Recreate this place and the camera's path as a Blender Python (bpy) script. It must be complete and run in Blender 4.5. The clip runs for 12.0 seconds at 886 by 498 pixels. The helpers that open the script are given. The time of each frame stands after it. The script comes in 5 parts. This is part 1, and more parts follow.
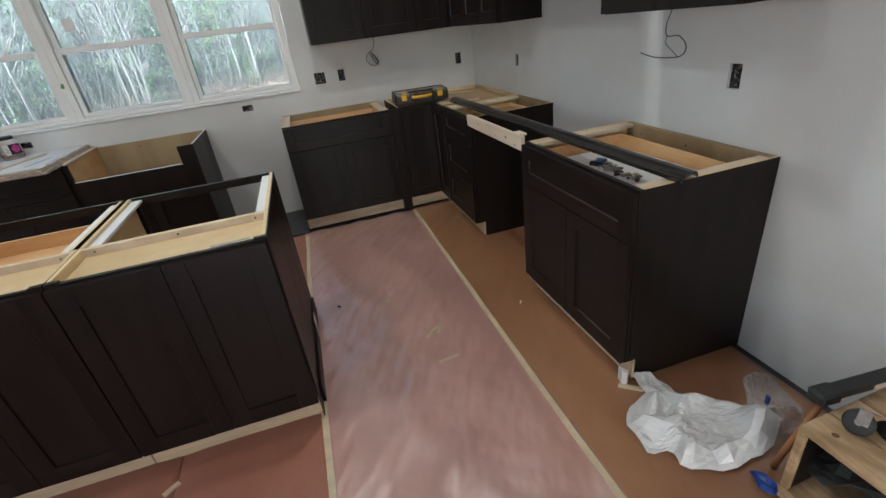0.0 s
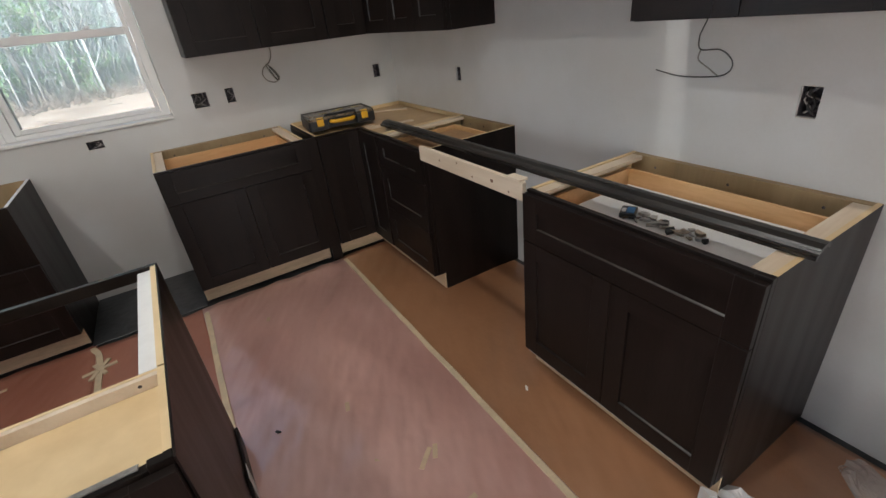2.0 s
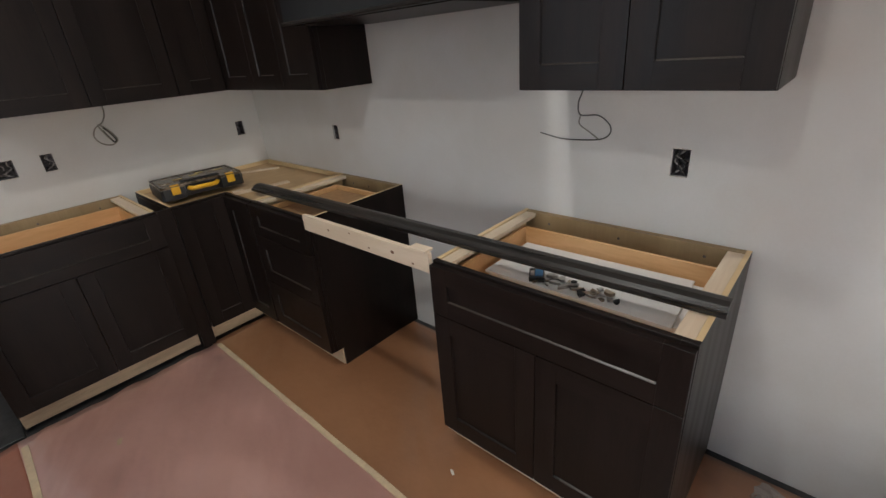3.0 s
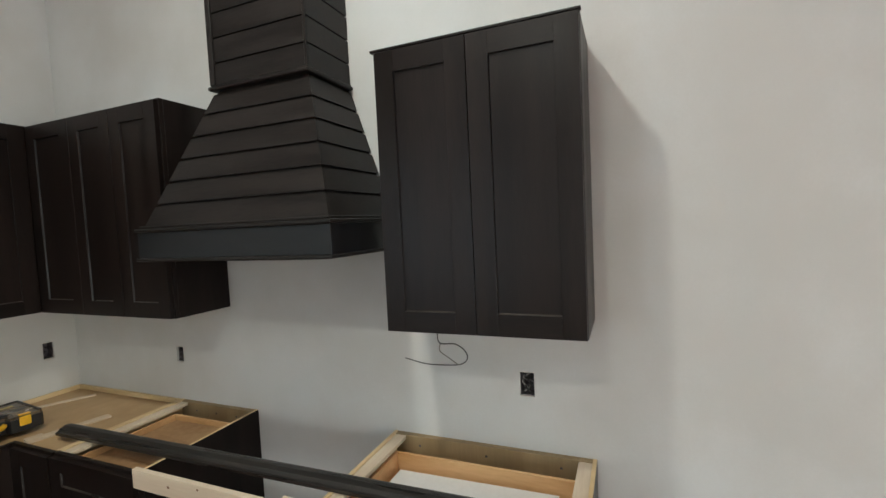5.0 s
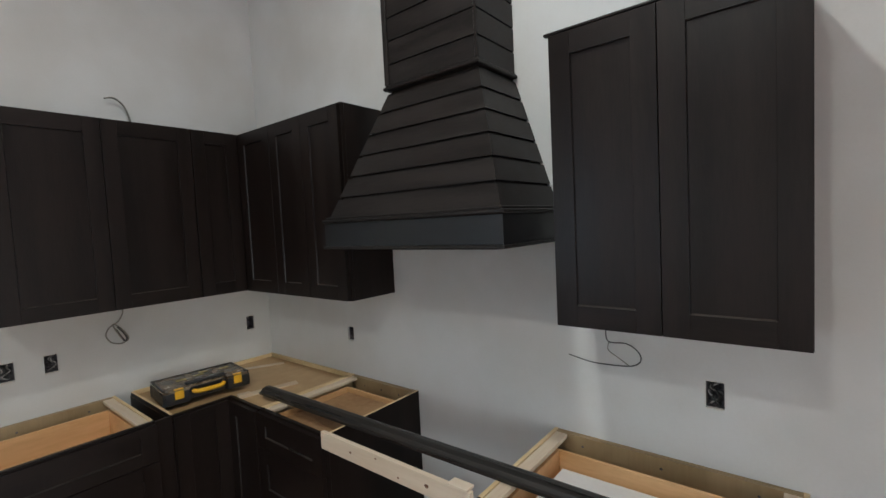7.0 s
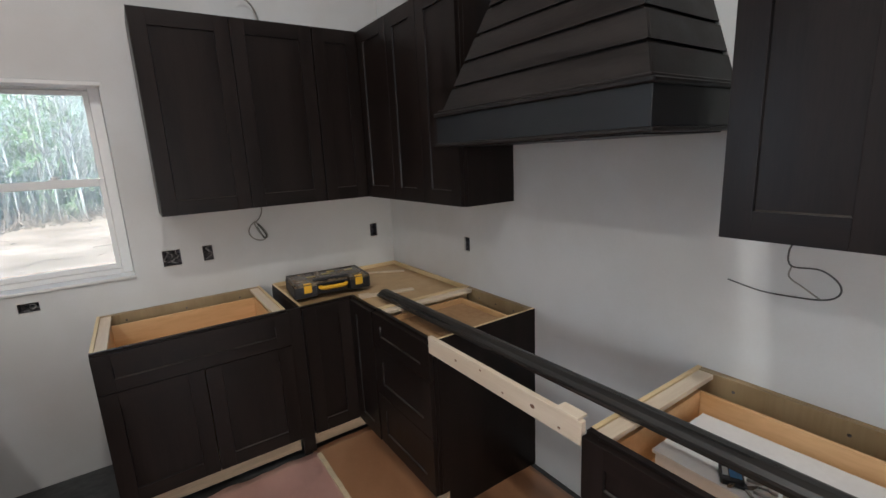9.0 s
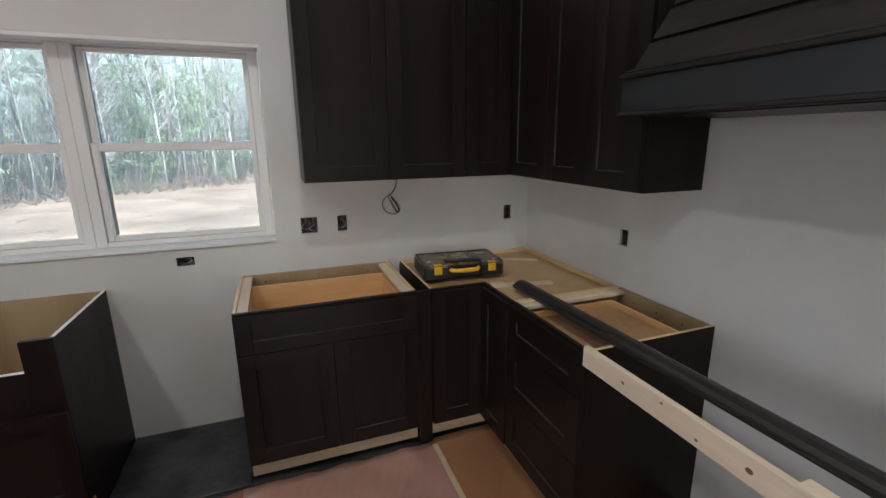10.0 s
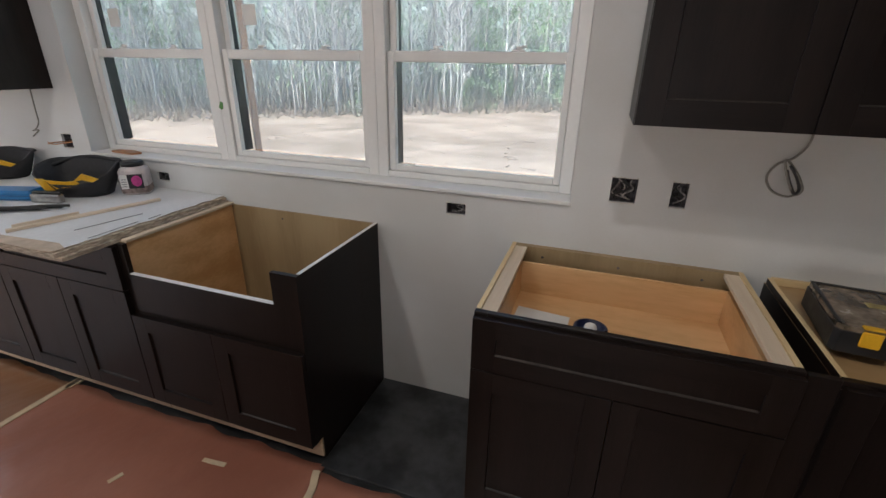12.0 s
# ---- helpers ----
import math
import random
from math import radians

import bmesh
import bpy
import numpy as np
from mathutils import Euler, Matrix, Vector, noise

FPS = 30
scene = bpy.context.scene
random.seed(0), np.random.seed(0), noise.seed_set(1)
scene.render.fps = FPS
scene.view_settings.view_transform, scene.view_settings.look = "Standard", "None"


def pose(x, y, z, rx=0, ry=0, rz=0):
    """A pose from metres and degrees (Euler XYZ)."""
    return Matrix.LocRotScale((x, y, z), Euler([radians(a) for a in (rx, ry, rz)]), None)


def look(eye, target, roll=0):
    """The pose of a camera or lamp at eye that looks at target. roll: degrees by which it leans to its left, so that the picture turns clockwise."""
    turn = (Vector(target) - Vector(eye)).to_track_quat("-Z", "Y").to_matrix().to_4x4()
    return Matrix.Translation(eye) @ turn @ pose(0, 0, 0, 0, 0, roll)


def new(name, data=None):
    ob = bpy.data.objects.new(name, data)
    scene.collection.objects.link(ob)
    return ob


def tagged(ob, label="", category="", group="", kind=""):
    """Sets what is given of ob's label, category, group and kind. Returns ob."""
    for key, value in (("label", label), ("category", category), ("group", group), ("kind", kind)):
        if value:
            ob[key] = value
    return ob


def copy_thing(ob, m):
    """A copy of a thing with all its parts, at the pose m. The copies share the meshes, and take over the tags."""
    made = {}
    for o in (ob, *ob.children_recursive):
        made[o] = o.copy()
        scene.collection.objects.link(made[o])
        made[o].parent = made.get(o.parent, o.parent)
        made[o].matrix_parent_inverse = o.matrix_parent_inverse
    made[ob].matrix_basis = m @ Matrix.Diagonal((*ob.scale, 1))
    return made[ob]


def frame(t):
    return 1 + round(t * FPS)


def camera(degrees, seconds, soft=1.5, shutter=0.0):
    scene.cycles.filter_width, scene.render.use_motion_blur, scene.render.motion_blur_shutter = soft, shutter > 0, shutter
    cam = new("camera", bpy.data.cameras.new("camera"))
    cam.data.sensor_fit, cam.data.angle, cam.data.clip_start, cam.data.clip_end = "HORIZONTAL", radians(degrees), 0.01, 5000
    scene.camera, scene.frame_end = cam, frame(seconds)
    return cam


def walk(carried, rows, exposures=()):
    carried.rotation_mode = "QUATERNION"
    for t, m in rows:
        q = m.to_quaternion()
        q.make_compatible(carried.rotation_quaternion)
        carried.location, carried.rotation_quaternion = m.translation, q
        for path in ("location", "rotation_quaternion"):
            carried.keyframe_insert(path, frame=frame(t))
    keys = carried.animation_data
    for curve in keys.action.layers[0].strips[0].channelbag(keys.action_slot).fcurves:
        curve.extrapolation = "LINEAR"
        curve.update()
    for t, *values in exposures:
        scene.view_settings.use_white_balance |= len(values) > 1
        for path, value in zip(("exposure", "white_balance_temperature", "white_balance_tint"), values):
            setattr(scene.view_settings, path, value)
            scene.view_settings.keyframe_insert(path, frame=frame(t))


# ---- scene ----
cam = camera(89.4, 12.0)
PATH = [
    (0, (1.727, 1.038, 1.431), (2.164, 2.766, 0.523), -7.5),
    (0.5, (1.803, 1.308, 1.46), (2.312, 3.023, 0.567), -7.9),
    (1, (1.906, 1.497, 1.483), (2.463, 3.203, 0.601), -8.3),
    (1.5, (1.801, 1.639, 1.481), (2.474, 3.283, 0.561), -7.7),
    (2, (1.676, 1.809, 1.466), (2.533, 3.349, 0.523), -6.7),
    (2.5, (1.741, 1.975, 1.483), (2.838, 3.381, 0.577), -5.7),
    (4.5, (1.671, 2.034, 1.656), (3.464, 2.85, 1.31), -3.3),
    (5, (1.655, 2.043, 1.719), (3.503, 2.8, 1.607), -2.7),
    (5.5, (1.635, 2.072, 1.777), (3.469, 2.868, 1.825), -2.8),
    (6, (1.611, 2.088, 1.799), (3.381, 3.015, 1.879), -2.9),
    (6.5, (1.598, 2.125, 1.757), (3.268, 3.226, 1.779), -2.9),
    (7, (1.615, 2.167, 1.717), (3.169, 3.42, 1.601), -2.8),
    (7.5, (1.62, 2.197, 1.672), (3.069, 3.555, 1.438), -2.9),
    (9.5, (1.822, 2.371, 1.589), (2.741, 4.09, 1.142), -1.8),
    (10, (1.759, 2.58, 1.567), (2.43, 4.402, 1.087), -0.6),
    (10.5, (1.825, 2.787, 1.53), (2.142, 4.685, 0.987), -0.2),
    (11, (1.959, 3.002, 1.54), (1.979, 4.903, 0.92), 0.9),
    (11.5, (1.916, 3.206, 1.513), (1.659, 5.062, 0.813), 1.3),
    (12, (1.805, 3.415, 1.513), (1.208, 5.166, 0.752), 1.0),
]
FZ = 0.055                     # the floor in the plan's own height
SIZE = 1.06                    # metres for one unit of the plan


def true(p):
    return Vector((p[0], p[1], p[2] - FZ)) * SIZE


walk(cam, [(t, look(true(eye), true(target), roll)) for t, eye, target, roll in PATH],
     exposures=[(0, 1.40, 5400, 3), (1.5, 1.50, 5550, 5), (2.5, 1.42, 5750, 8), (4.5, 1.84, 5700, 1), (5.5, 1.50, 5650, -1), (6.5, 1.38, 5500, 0), (7.5, 1.58, 5450, 6), (9.5, 1.46, 5550, 7), (10.5, 1.28, 5550, 7), (12, 1.22, 5700, 9)])

# ---- light ----
WX, WY = 3.245, 5.055          # planes of the range wall and the window wall
CEIL = 3.6
XL, YB = -3.6, -3.2            # left wall and back wall
world = bpy.data.worlds.new("world")
scene.world = world
world.use_nodes = True
wn = world.node_tree
sky = wn.nodes.new("ShaderNodeTexSky")
sky.sky_type, sky.sun_disc = "NISHITA", False
sky.sun_elevation, sky.sun_rotation = radians(38), radians(200)
sky.air_density, sky.dust_density = 1.0, 5.0
wn.nodes["Background"].inputs[1].default_value = 0.14
wn.links.new(sky.outputs[0], wn.nodes["Background"].inputs[0])
sun = new("sun", bpy.data.lights.new("sun", "SUN"))
sun.data.energy, sun.data.angle, sun.data.color = 2.3, radians(3), (1.0, 0.96, 0.90)
sun.matrix_world = look((-8, -12, 16), (0, 6, 0))


def window_light(name, eye, target, w, h, watts, col):
    lamp = new(name, bpy.data.lights.new(name, "AREA"))
    lamp.data.shape, lamp.data.size, lamp.data.size_y = "RECTANGLE", w, h
    lamp.data.energy, lamp.data.color = watts, col
    lamp.matrix_world = look(eye, target)


window_light("daylight_left", (XL + 0.1, 1.6, 1.45), (0, 1.9, 1.25), 2.8, 1.8, 3.5, (1.0, 0.96, 0.90))
# Added lamp in an unseen north opening, to light the range wall sideways.
window_light("added_daylight", (-2.65, WY - 0.02, 1.45), (-2.65, 2.0, 1.45), 1.3, 2.1, 27, (0.90, 0.95, 1.0))
window_light("daylight_back", (0.8, YB + 0.1, 1.3), (0.8, 0, 1.2), 2.8, 2.0, 10, (0.78, 0.89, 1.0))
CAN_LIGHTS = [(1.90, 2.95), (0.15, 2.55)]
for lx, ly in CAN_LIGHTS:
    can = new("downlight", bpy.data.lights.new("downlight", "AREA"))
    can.data.shape, can.data.size, can.data.energy, can.data.color = "DISK", 0.16, 10.5, (1.0, 0.90, 0.76)
    can.matrix_world = look((lx, ly, CEIL - 0.022), (lx, ly, 0), 0)


# ---- materials ----
def surf(name, base, rough=0.5, var=0.12, scale=6.0, bump=0.02, bscale=40.0, stretch=(1, 1, 1), metal=0.0,
         second=None, smear=0.0, coat=0.0, rvar=0.08, spec=0.5, transmission=0.0, alpha=1.0, speckle=0.5):
    m = bpy.data.materials.new(name)
    m.use_nodes = True
    nt = m.node_tree
    n, l = nt.nodes, nt.links
    b = n["Principled BSDF"]
    tc = n.new("ShaderNodeTexCoord")
    mp = n.new("ShaderNodeMapping")
    mp.inputs["Scale"].default_value = stretch
    l.new(tc.outputs["Object"], mp.inputs[0])
    info = n.new("ShaderNodeObjectInfo")
    off = n.new("ShaderNodeVectorMath")
    off.operation = "SCALE"
    off.inputs[0].default_value = (7, 11, 5)
    l.new(info.outputs["Random"], off.inputs["Scale"])
    l.new(off.outputs[0], mp.inputs["Location"])
    big = n.new("ShaderNodeTexNoise")
    big.inputs["Scale"].default_value, big.inputs["Detail"].default_value = scale, 4
    l.new(mp.outputs[0], big.inputs["Vector"])
    fine = n.new("ShaderNodeTexNoise")
    fine.inputs["Scale"].default_value, fine.inputs["Detail"].default_value = bscale, 6
    l.new(mp.outputs[0], fine.inputs["Vector"])
    addn = n.new("ShaderNodeMath")
    addn.operation = "MULTIPLY_ADD"
    l.new(fine.outputs[0], addn.inputs[0])
    addn.inputs[1].default_value = speckle
    l.new(big.outputs[0], addn.inputs[2])
    ramp = n.new("ShaderNodeMapRange")
    ramp.interpolation_type = "SMOOTHSTEP"
    ramp.inputs["From Min"].default_value, ramp.inputs["From Max"].default_value = (1 + speckle) * 0.5 - 0.22, (1 + speckle) * 0.5 + 0.22
    l.new(addn.outputs[0], ramp.inputs["Value"])
    mix = n.new("ShaderNodeMix")
    mix.data_type = "RGBA"
    dark = tuple(c * (1 - var) for c in base)
    light = second or tuple(min(1, c * (1 + var)) for c in base)
    mix.inputs["A"].default_value, mix.inputs["B"].default_value = (*dark, 1), (*light, 1)
    l.new(ramp.outputs[0], mix.inputs["Factor"])
    l.new(mix.outputs["Result"], b.inputs["Base Color"])
    rr = n.new("ShaderNodeMapRange")
    rr.inputs["From Min"].default_value, rr.inputs["From Max"].default_value = 0.3, 0.7
    rr.inputs["To Min"].default_value, rr.inputs["To Max"].default_value = max(0, rough - rvar), min(1, rough + rvar)
    l.new(big.outputs[0], rr.inputs["Value"])
    l.new(rr.outputs[0], b.inputs["Roughness"])
    if bump:
        bp = n.new("ShaderNodeBump")
        bp.inputs["Strength"].default_value, bp.inputs["Distance"].default_value = 0.5, bump * 0.1
        l.new(fine.outputs[0], bp.inputs["Height"])
        if smear:
            b2 = n.new("ShaderNodeBump")
            b2.inputs["Strength"].default_value, b2.inputs["Distance"].default_value = 0.8, smear
            l.new(big.outputs[0], b2.inputs["Height"])
            l.new(b2.outputs[0], bp.inputs["Normal"])
        l.new(bp.outputs[0], b.inputs["Normal"])
    b.inputs["Metallic"].default_value = metal
    b.inputs["Coat Weight"].default_value, b.inputs["Coat Roughness"].default_value = coat, 0.24
    b.inputs["Specular IOR Level"].default_value = spec
    b.inputs["Transmission Weight"].default_value = transmission
    b.inputs["Alpha"].default_value = alpha
    return m


M_WALL = surf("primed_drywall", (0.575, 0.565, 0.54), 0.70, 0.04, 1.6, 0.003, 110, rvar=0.14, speckle=0.10, second=(0.655, 0.66, 0.655))
M_CEIL = surf("ceiling_paint", (0.75, 0.74, 0.72), 0.85, 0.03, 1.0, 0.02, 120)
M_DARK = surf("dark_stain_vertical", (0.0118, 0.0080, 0.0066), 0.36, 0.30, 1.6, 0.002, 30, stretch=(8, 8, 0.6), rvar=0.05, spec=0.19)
M_DARKH = surf("dark_stain_horizontal", (0.0118, 0.0080, 0.0066), 0.36, 0.30, 1.6, 0.002, 30, stretch=(0.6, 0.6, 8), rvar=0.05, spec=0.19)
# Two paler stains that paint the highlights caught along the panel edges.
M_BEAD = surf("glint_bead", (0.036, 0.029, 0.023), 0.32, 0.5, 5.0, 0.0, 20, spec=0.4)
M_SIDEBEAD = surf("side_glint_bead", (0.014, 0.012, 0.012), 0.36, 0.3, 5.0, 0.0, 20, spec=0.28)
M_BAND = surf("satin_stain_band", (0.012, 0.012, 0.0130), 0.36, 0.08, 3.0, 0.002, 26, stretch=(4, 0.8, 6), rvar=0.03, spec=0.36)
M_HOOD = surf("dark_stain_hood", (0.0155, 0.0125, 0.0112), 0.42, 0.40, 3.0, 0.003, 26, stretch=(4, 0.8, 6), rvar=0.07, spec=0.24)
M_PLY = surf("birch_plywood", (0.68, 0.50, 0.26), 0.5, 0.10, 2.5, 0.01, 22, stretch=(1, 1, 6), second=(0.78, 0.61, 0.35), speckle=0.3)
M_PLYD = surf("drawer_wood", (0.66, 0.37, 0.15), 0.42, 0.14, 2.0, 0.01, 18, stretch=(1, 3, 6), second=(0.74, 0.47, 0.23), speckle=0.3)
M_PLYC = surf("tan_corner_ply", (0.43, 0.275, 0.125), 0.45, 0.14, 1.6, 0.01, 20, second=(0.52, 0.36, 0.185), speckle=0.3)
M_PINE = surf("raw_pine", (0.66, 0.53, 0.38), 0.6, 0.10, 2.0, 0.01, 24, stretch=(6, 0.5, 6), second=(0.72, 0.61, 0.47), speckle=0.3)
M_KNOT = surf("knot", (0.16, 0.07, 0.03), 0.6, 0.2, 30, 0.01, 80)
M_TOE = surf("raw_toe_board", (0.52, 0.40, 0.26), 0.6, 0.15, 2.0, 0.01, 20, stretch=(1, 1, 7))
M_BACK = surf("back_panel_ply", (0.32, 0.225, 0.115), 0.5, 0.12, 1.5, 0.01, 20, stretch=(5, 5, 0.6), second=(0.38, 0.28, 0.15), speckle=0.3)
M_PINK = surf("red_rosin_paper", (0.45, 0.245, 0.20), 0.33, 0.10, 2.2, 0.005, 60, rvar=0.02, spec=1.0, coat=0.9, smear=0.03, speckle=0.12, second=(0.53, 0.31, 0.255), stretch=(1, 0.55, 1))
M_PINK.node_tree.nodes["Principled BSDF"].inputs["Coat Roughness"].default_value = 0.30
M_PINK.node_tree.nodes["Principled BSDF"].inputs["Coat IOR"].default_value = 1.9
# Darker, redder and less glossy than the aisle paper.
M_ROSIN = surf("darker_red_paper", (0.30, 0.115, 0.072), 0.42, 0.12, 2.2, 0.006, 60, rvar=0.03, spec=0.6, coat=0.2, smear=0.012, speckle=0.15, second=(0.36, 0.155, 0.10), stretch=(1, 0.55, 1))
M_KRAFT = surf("kraft_paper", (0.27, 0.125, 0.056), 0.32, 0.12, 2.4, 0.008, 70, rvar=0.02, spec=0.9, coat=0.4, speckle=0.15, second=(0.33, 0.165, 0.08), stretch=(1, 0.55, 1))
M_TAPE = surf("masking_tape", (0.58, 0.47, 0.32), 0.5, 0.12, 14, 0.01, 80, second=(0.62, 0.50, 0.32))
M_SLATE = surf("slate_tile", (0.030, 0.031, 0.032), 0.38, 0.5, 5, 0.06, 24, second=(0.055, 0.056, 0.058))
M_VINYL = surf("white_vinyl", (0.74, 0.73, 0.71), 0.35, 0.03, 4, 0.004, 60)
M_TRACK = surf("black_window_track", (0.012, 0.013, 0.015), 0.4, 0.2, 10, 0.01, 60)
M_HOLE = surf("outlet_box_dark", (0.018, 0.014, 0.018), 0.6, 0.4, 55, 0.02, 90, second=(0.16, 0.14, 0.15))
M_WIREB = surf("cable_jacket_dark", (0.05, 0.048, 0.045), 0.45, 0.2, 30, 0.01, 80)
M_WIREG = surf("cable_jacket_grey", (0.24, 0.23, 0.20), 0.45, 0.2, 30, 0.01, 80)
M_WIREL = surf("paint_spattered_wire", (0.30, 0.28, 0.27), 0.5, 0.5, 60, 0.01, 80)
M_COPPER = surf("bare_copper", (0.55, 0.28, 0.14), 0.35, 0.2, 30, 0.0, 80, metal=1.0)
M_TORN = surf("torn_gypsum_edge", (0.6, 0.57, 0.5), 0.9, 0.15, 60, 0.03, 90)
M_BLACK = surf("black_plastic", (0.013, 0.013, 0.014), 0.38, 0.2, 20, 0.01, 120)
M_FABRIC = surf("black_nylon", (0.016, 0.016, 0.018), 0.62, 0.3, 12, 0.05, 60)
M_YEL = surf("yellow_plastic", (0.72, 0.40, 0.01), 0.38, 0.08, 20, 0.005, 100)
M_YELD = surf("dull_yellow_contents", (0.30, 0.24, 0.08), 0.5, 0.3, 30, 0.005, 100)
M_CLEAR = surf("smoked_clear_lid", (0.10, 0.075, 0.05), 0.22, 0.4, 14, 0.004, 60, second=(0.26, 0.20, 0.14), spec=0.6)
M_MELA = surf("white_melamine", (0.76, 0.76, 0.75), 0.4, 0.04, 8, 0.003, 60)
M_FOAM = surf("white_board_face", (0.68, 0.69, 0.70), 0.55, 0.06, 7, 0.01, 60)
M_BOARD = surf("board_torn_edge", (0.42, 0.35, 0.27), 0.8, 0.4, 30, 0.06, 70, stretch=(1, 1, 6))
M_BOARDP = surf("torn_facing_paper", (0.46, 0.37, 0.28), 0.8, 0.15, 10, 0.02, 60)
M_POLY = surf("white_plastic_sheet", (0.74, 0.74, 0.73), 0.32, 0.08, 9, 0.02, 30, alpha=0.86)
M_CRATE = surf("rough_crate_wood", (0.40, 0.26, 0.13), 0.6, 0.25, 9, 0.05, 30, stretch=(1.6, 0.35, 1.6), second=(0.60, 0.42, 0.24), speckle=0.6)
M_ORANGE = surf("orange_brown_wood", (0.35, 0.15, 0.06), 0.5, 0.2, 6, 0.02, 50)
M_METAL = surf("zinc_metal", (0.45, 0.44, 0.42), 0.35, 0.2, 30, 0.01, 90, metal=1.0)
M_RUBBER = surf("caster_rubber", (0.018, 0.020, 0.018), 0.55, 0.2, 20, 0.02, 60)
M_BLUE = surf("blue_plastic", (0.02, 0.16, 0.40), 0.4, 0.1, 14, 0.01, 80)
M_BLUEK = surf("strong_blue_plastic", (0.01, 0.04, 0.22), 0.4, 0.1, 14, 0.01, 80)
M_NAVY = surf("navy_plastic", (0.008, 0.012, 0.045), 0.35, 0.1, 14, 0.005, 80)
M_JAR = surf("translucent_jar_plastic", (0.50, 0.45, 0.44), 0.3, 0.15, 12, 0.003, 60)
M_JARLOW = surf("jar_contents", (0.22, 0.17, 0.15), 0.5, 0.4, 60, 0.03, 90)
M_MAG = surf("magenta_label", (0.45, 0.04, 0.22), 0.45, 0.3, 40, 0.003, 60)
M_PAPER = surf("white_paper", (0.72, 0.71, 0.68), 0.6, 0.04, 10, 0.004, 60)
M_GREEN = surf("green_tape", (0.08, 0.22, 0.04), 0.5, 0.1, 20, 0.0, 60)
M_SAND = surf("sandy_ground", (0.32, 0.24, 0.165), 0.95, 0.25, 0.8, 0.4, 6, second=(0.48, 0.385, 0.29))
M_BARK = surf("pale_bark", (0.42, 0.43, 0.42), 0.9, 0.35, 3, 0.3, 12, stretch=(1, 1, 0.3), second=(0.58, 0.60, 0.60))
M_BARKD = surf("grey_bark", (0.44, 0.43, 0.40), 0.9, 0.35, 3, 0.3, 12, stretch=(1, 1, 0.3))
M_NEEDLE = surf("pine_needles", (0.21, 0.36, 0.15), 0.7, 0.45, 1.2, 0.0, 8, second=(0.30, 0.46, 0.22))
M_SAPLING = surf("sapling_bark", (0.46, 0.48, 0.45), 0.9, 0.3, 0.8, 0.0, 8, second=(0.60, 0.63, 0.62))
M_BRUSH = surf("dry_brush", (0.34, 0.28, 0.22), 0.9, 0.4, 2, 0.0, 8)
M_FAR = surf("glowing_far_woods", (0.29, 0.38, 0.30), 0.95, 0.3, 0.35, 0.0, 2.2, stretch=(1, 1, 0.25), second=(0.38, 0.46, 0.44))
# Emission added to the woods so the gaps between the trees stay bright.
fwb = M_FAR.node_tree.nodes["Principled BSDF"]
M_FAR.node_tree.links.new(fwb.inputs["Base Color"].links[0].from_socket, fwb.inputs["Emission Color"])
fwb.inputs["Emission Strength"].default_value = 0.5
M_SHEATH = surf("exterior_sheathing", (0.50, 0.27, 0.15), 0.8, 0.1, 5, 0.02, 60)
M_GLASS = bpy.data.materials.new("window_glass")
M_GLASS.use_nodes = True
gb = M_GLASS.node_tree.nodes["Principled BSDF"]
gb.inputs["Transmission Weight"].default_value, gb.inputs["Roughness"].default_value = 1.0, 0.0
gb.inputs["IOR"].default_value, gb.inputs["Base Color"].default_value = 1.1, (0.97, 0.99, 1.0, 1)
haze = M_GLASS.node_tree.nodes.new("ShaderNodeBsdfTranslucent")      # a pale haze mixed into the panes to soften the view
haze.inputs["Color"].default_value = (0.88, 0.95, 0.96, 1)
dn = M_GLASS.node_tree.nodes.new("ShaderNodeTexNoise")
dn.inputs["Scale"].default_value = 2.5
dr = M_GLASS.node_tree.nodes.new("ShaderNodeMapRange")
dr.inputs["To Min"].default_value, dr.inputs["To Max"].default_value = 0.12, 0.19
dm = M_GLASS.node_tree.nodes.new("ShaderNodeMixShader")
M_GLASS.node_tree.links.new(dn.outputs[0], dr.inputs["Value"])
M_GLASS.node_tree.links.new(dr.outputs[0], dm.inputs[0])
M_GLASS.node_tree.links.new(gb.outputs[0], dm.inputs[1])
M_GLASS.node_tree.links.new(haze.outputs[0], dm.inputs[2])
M_GLASS.node_tree.links.new(dm.outputs[0], M_GLASS.node_tree.nodes["Material Output"].inputs["Surface"])



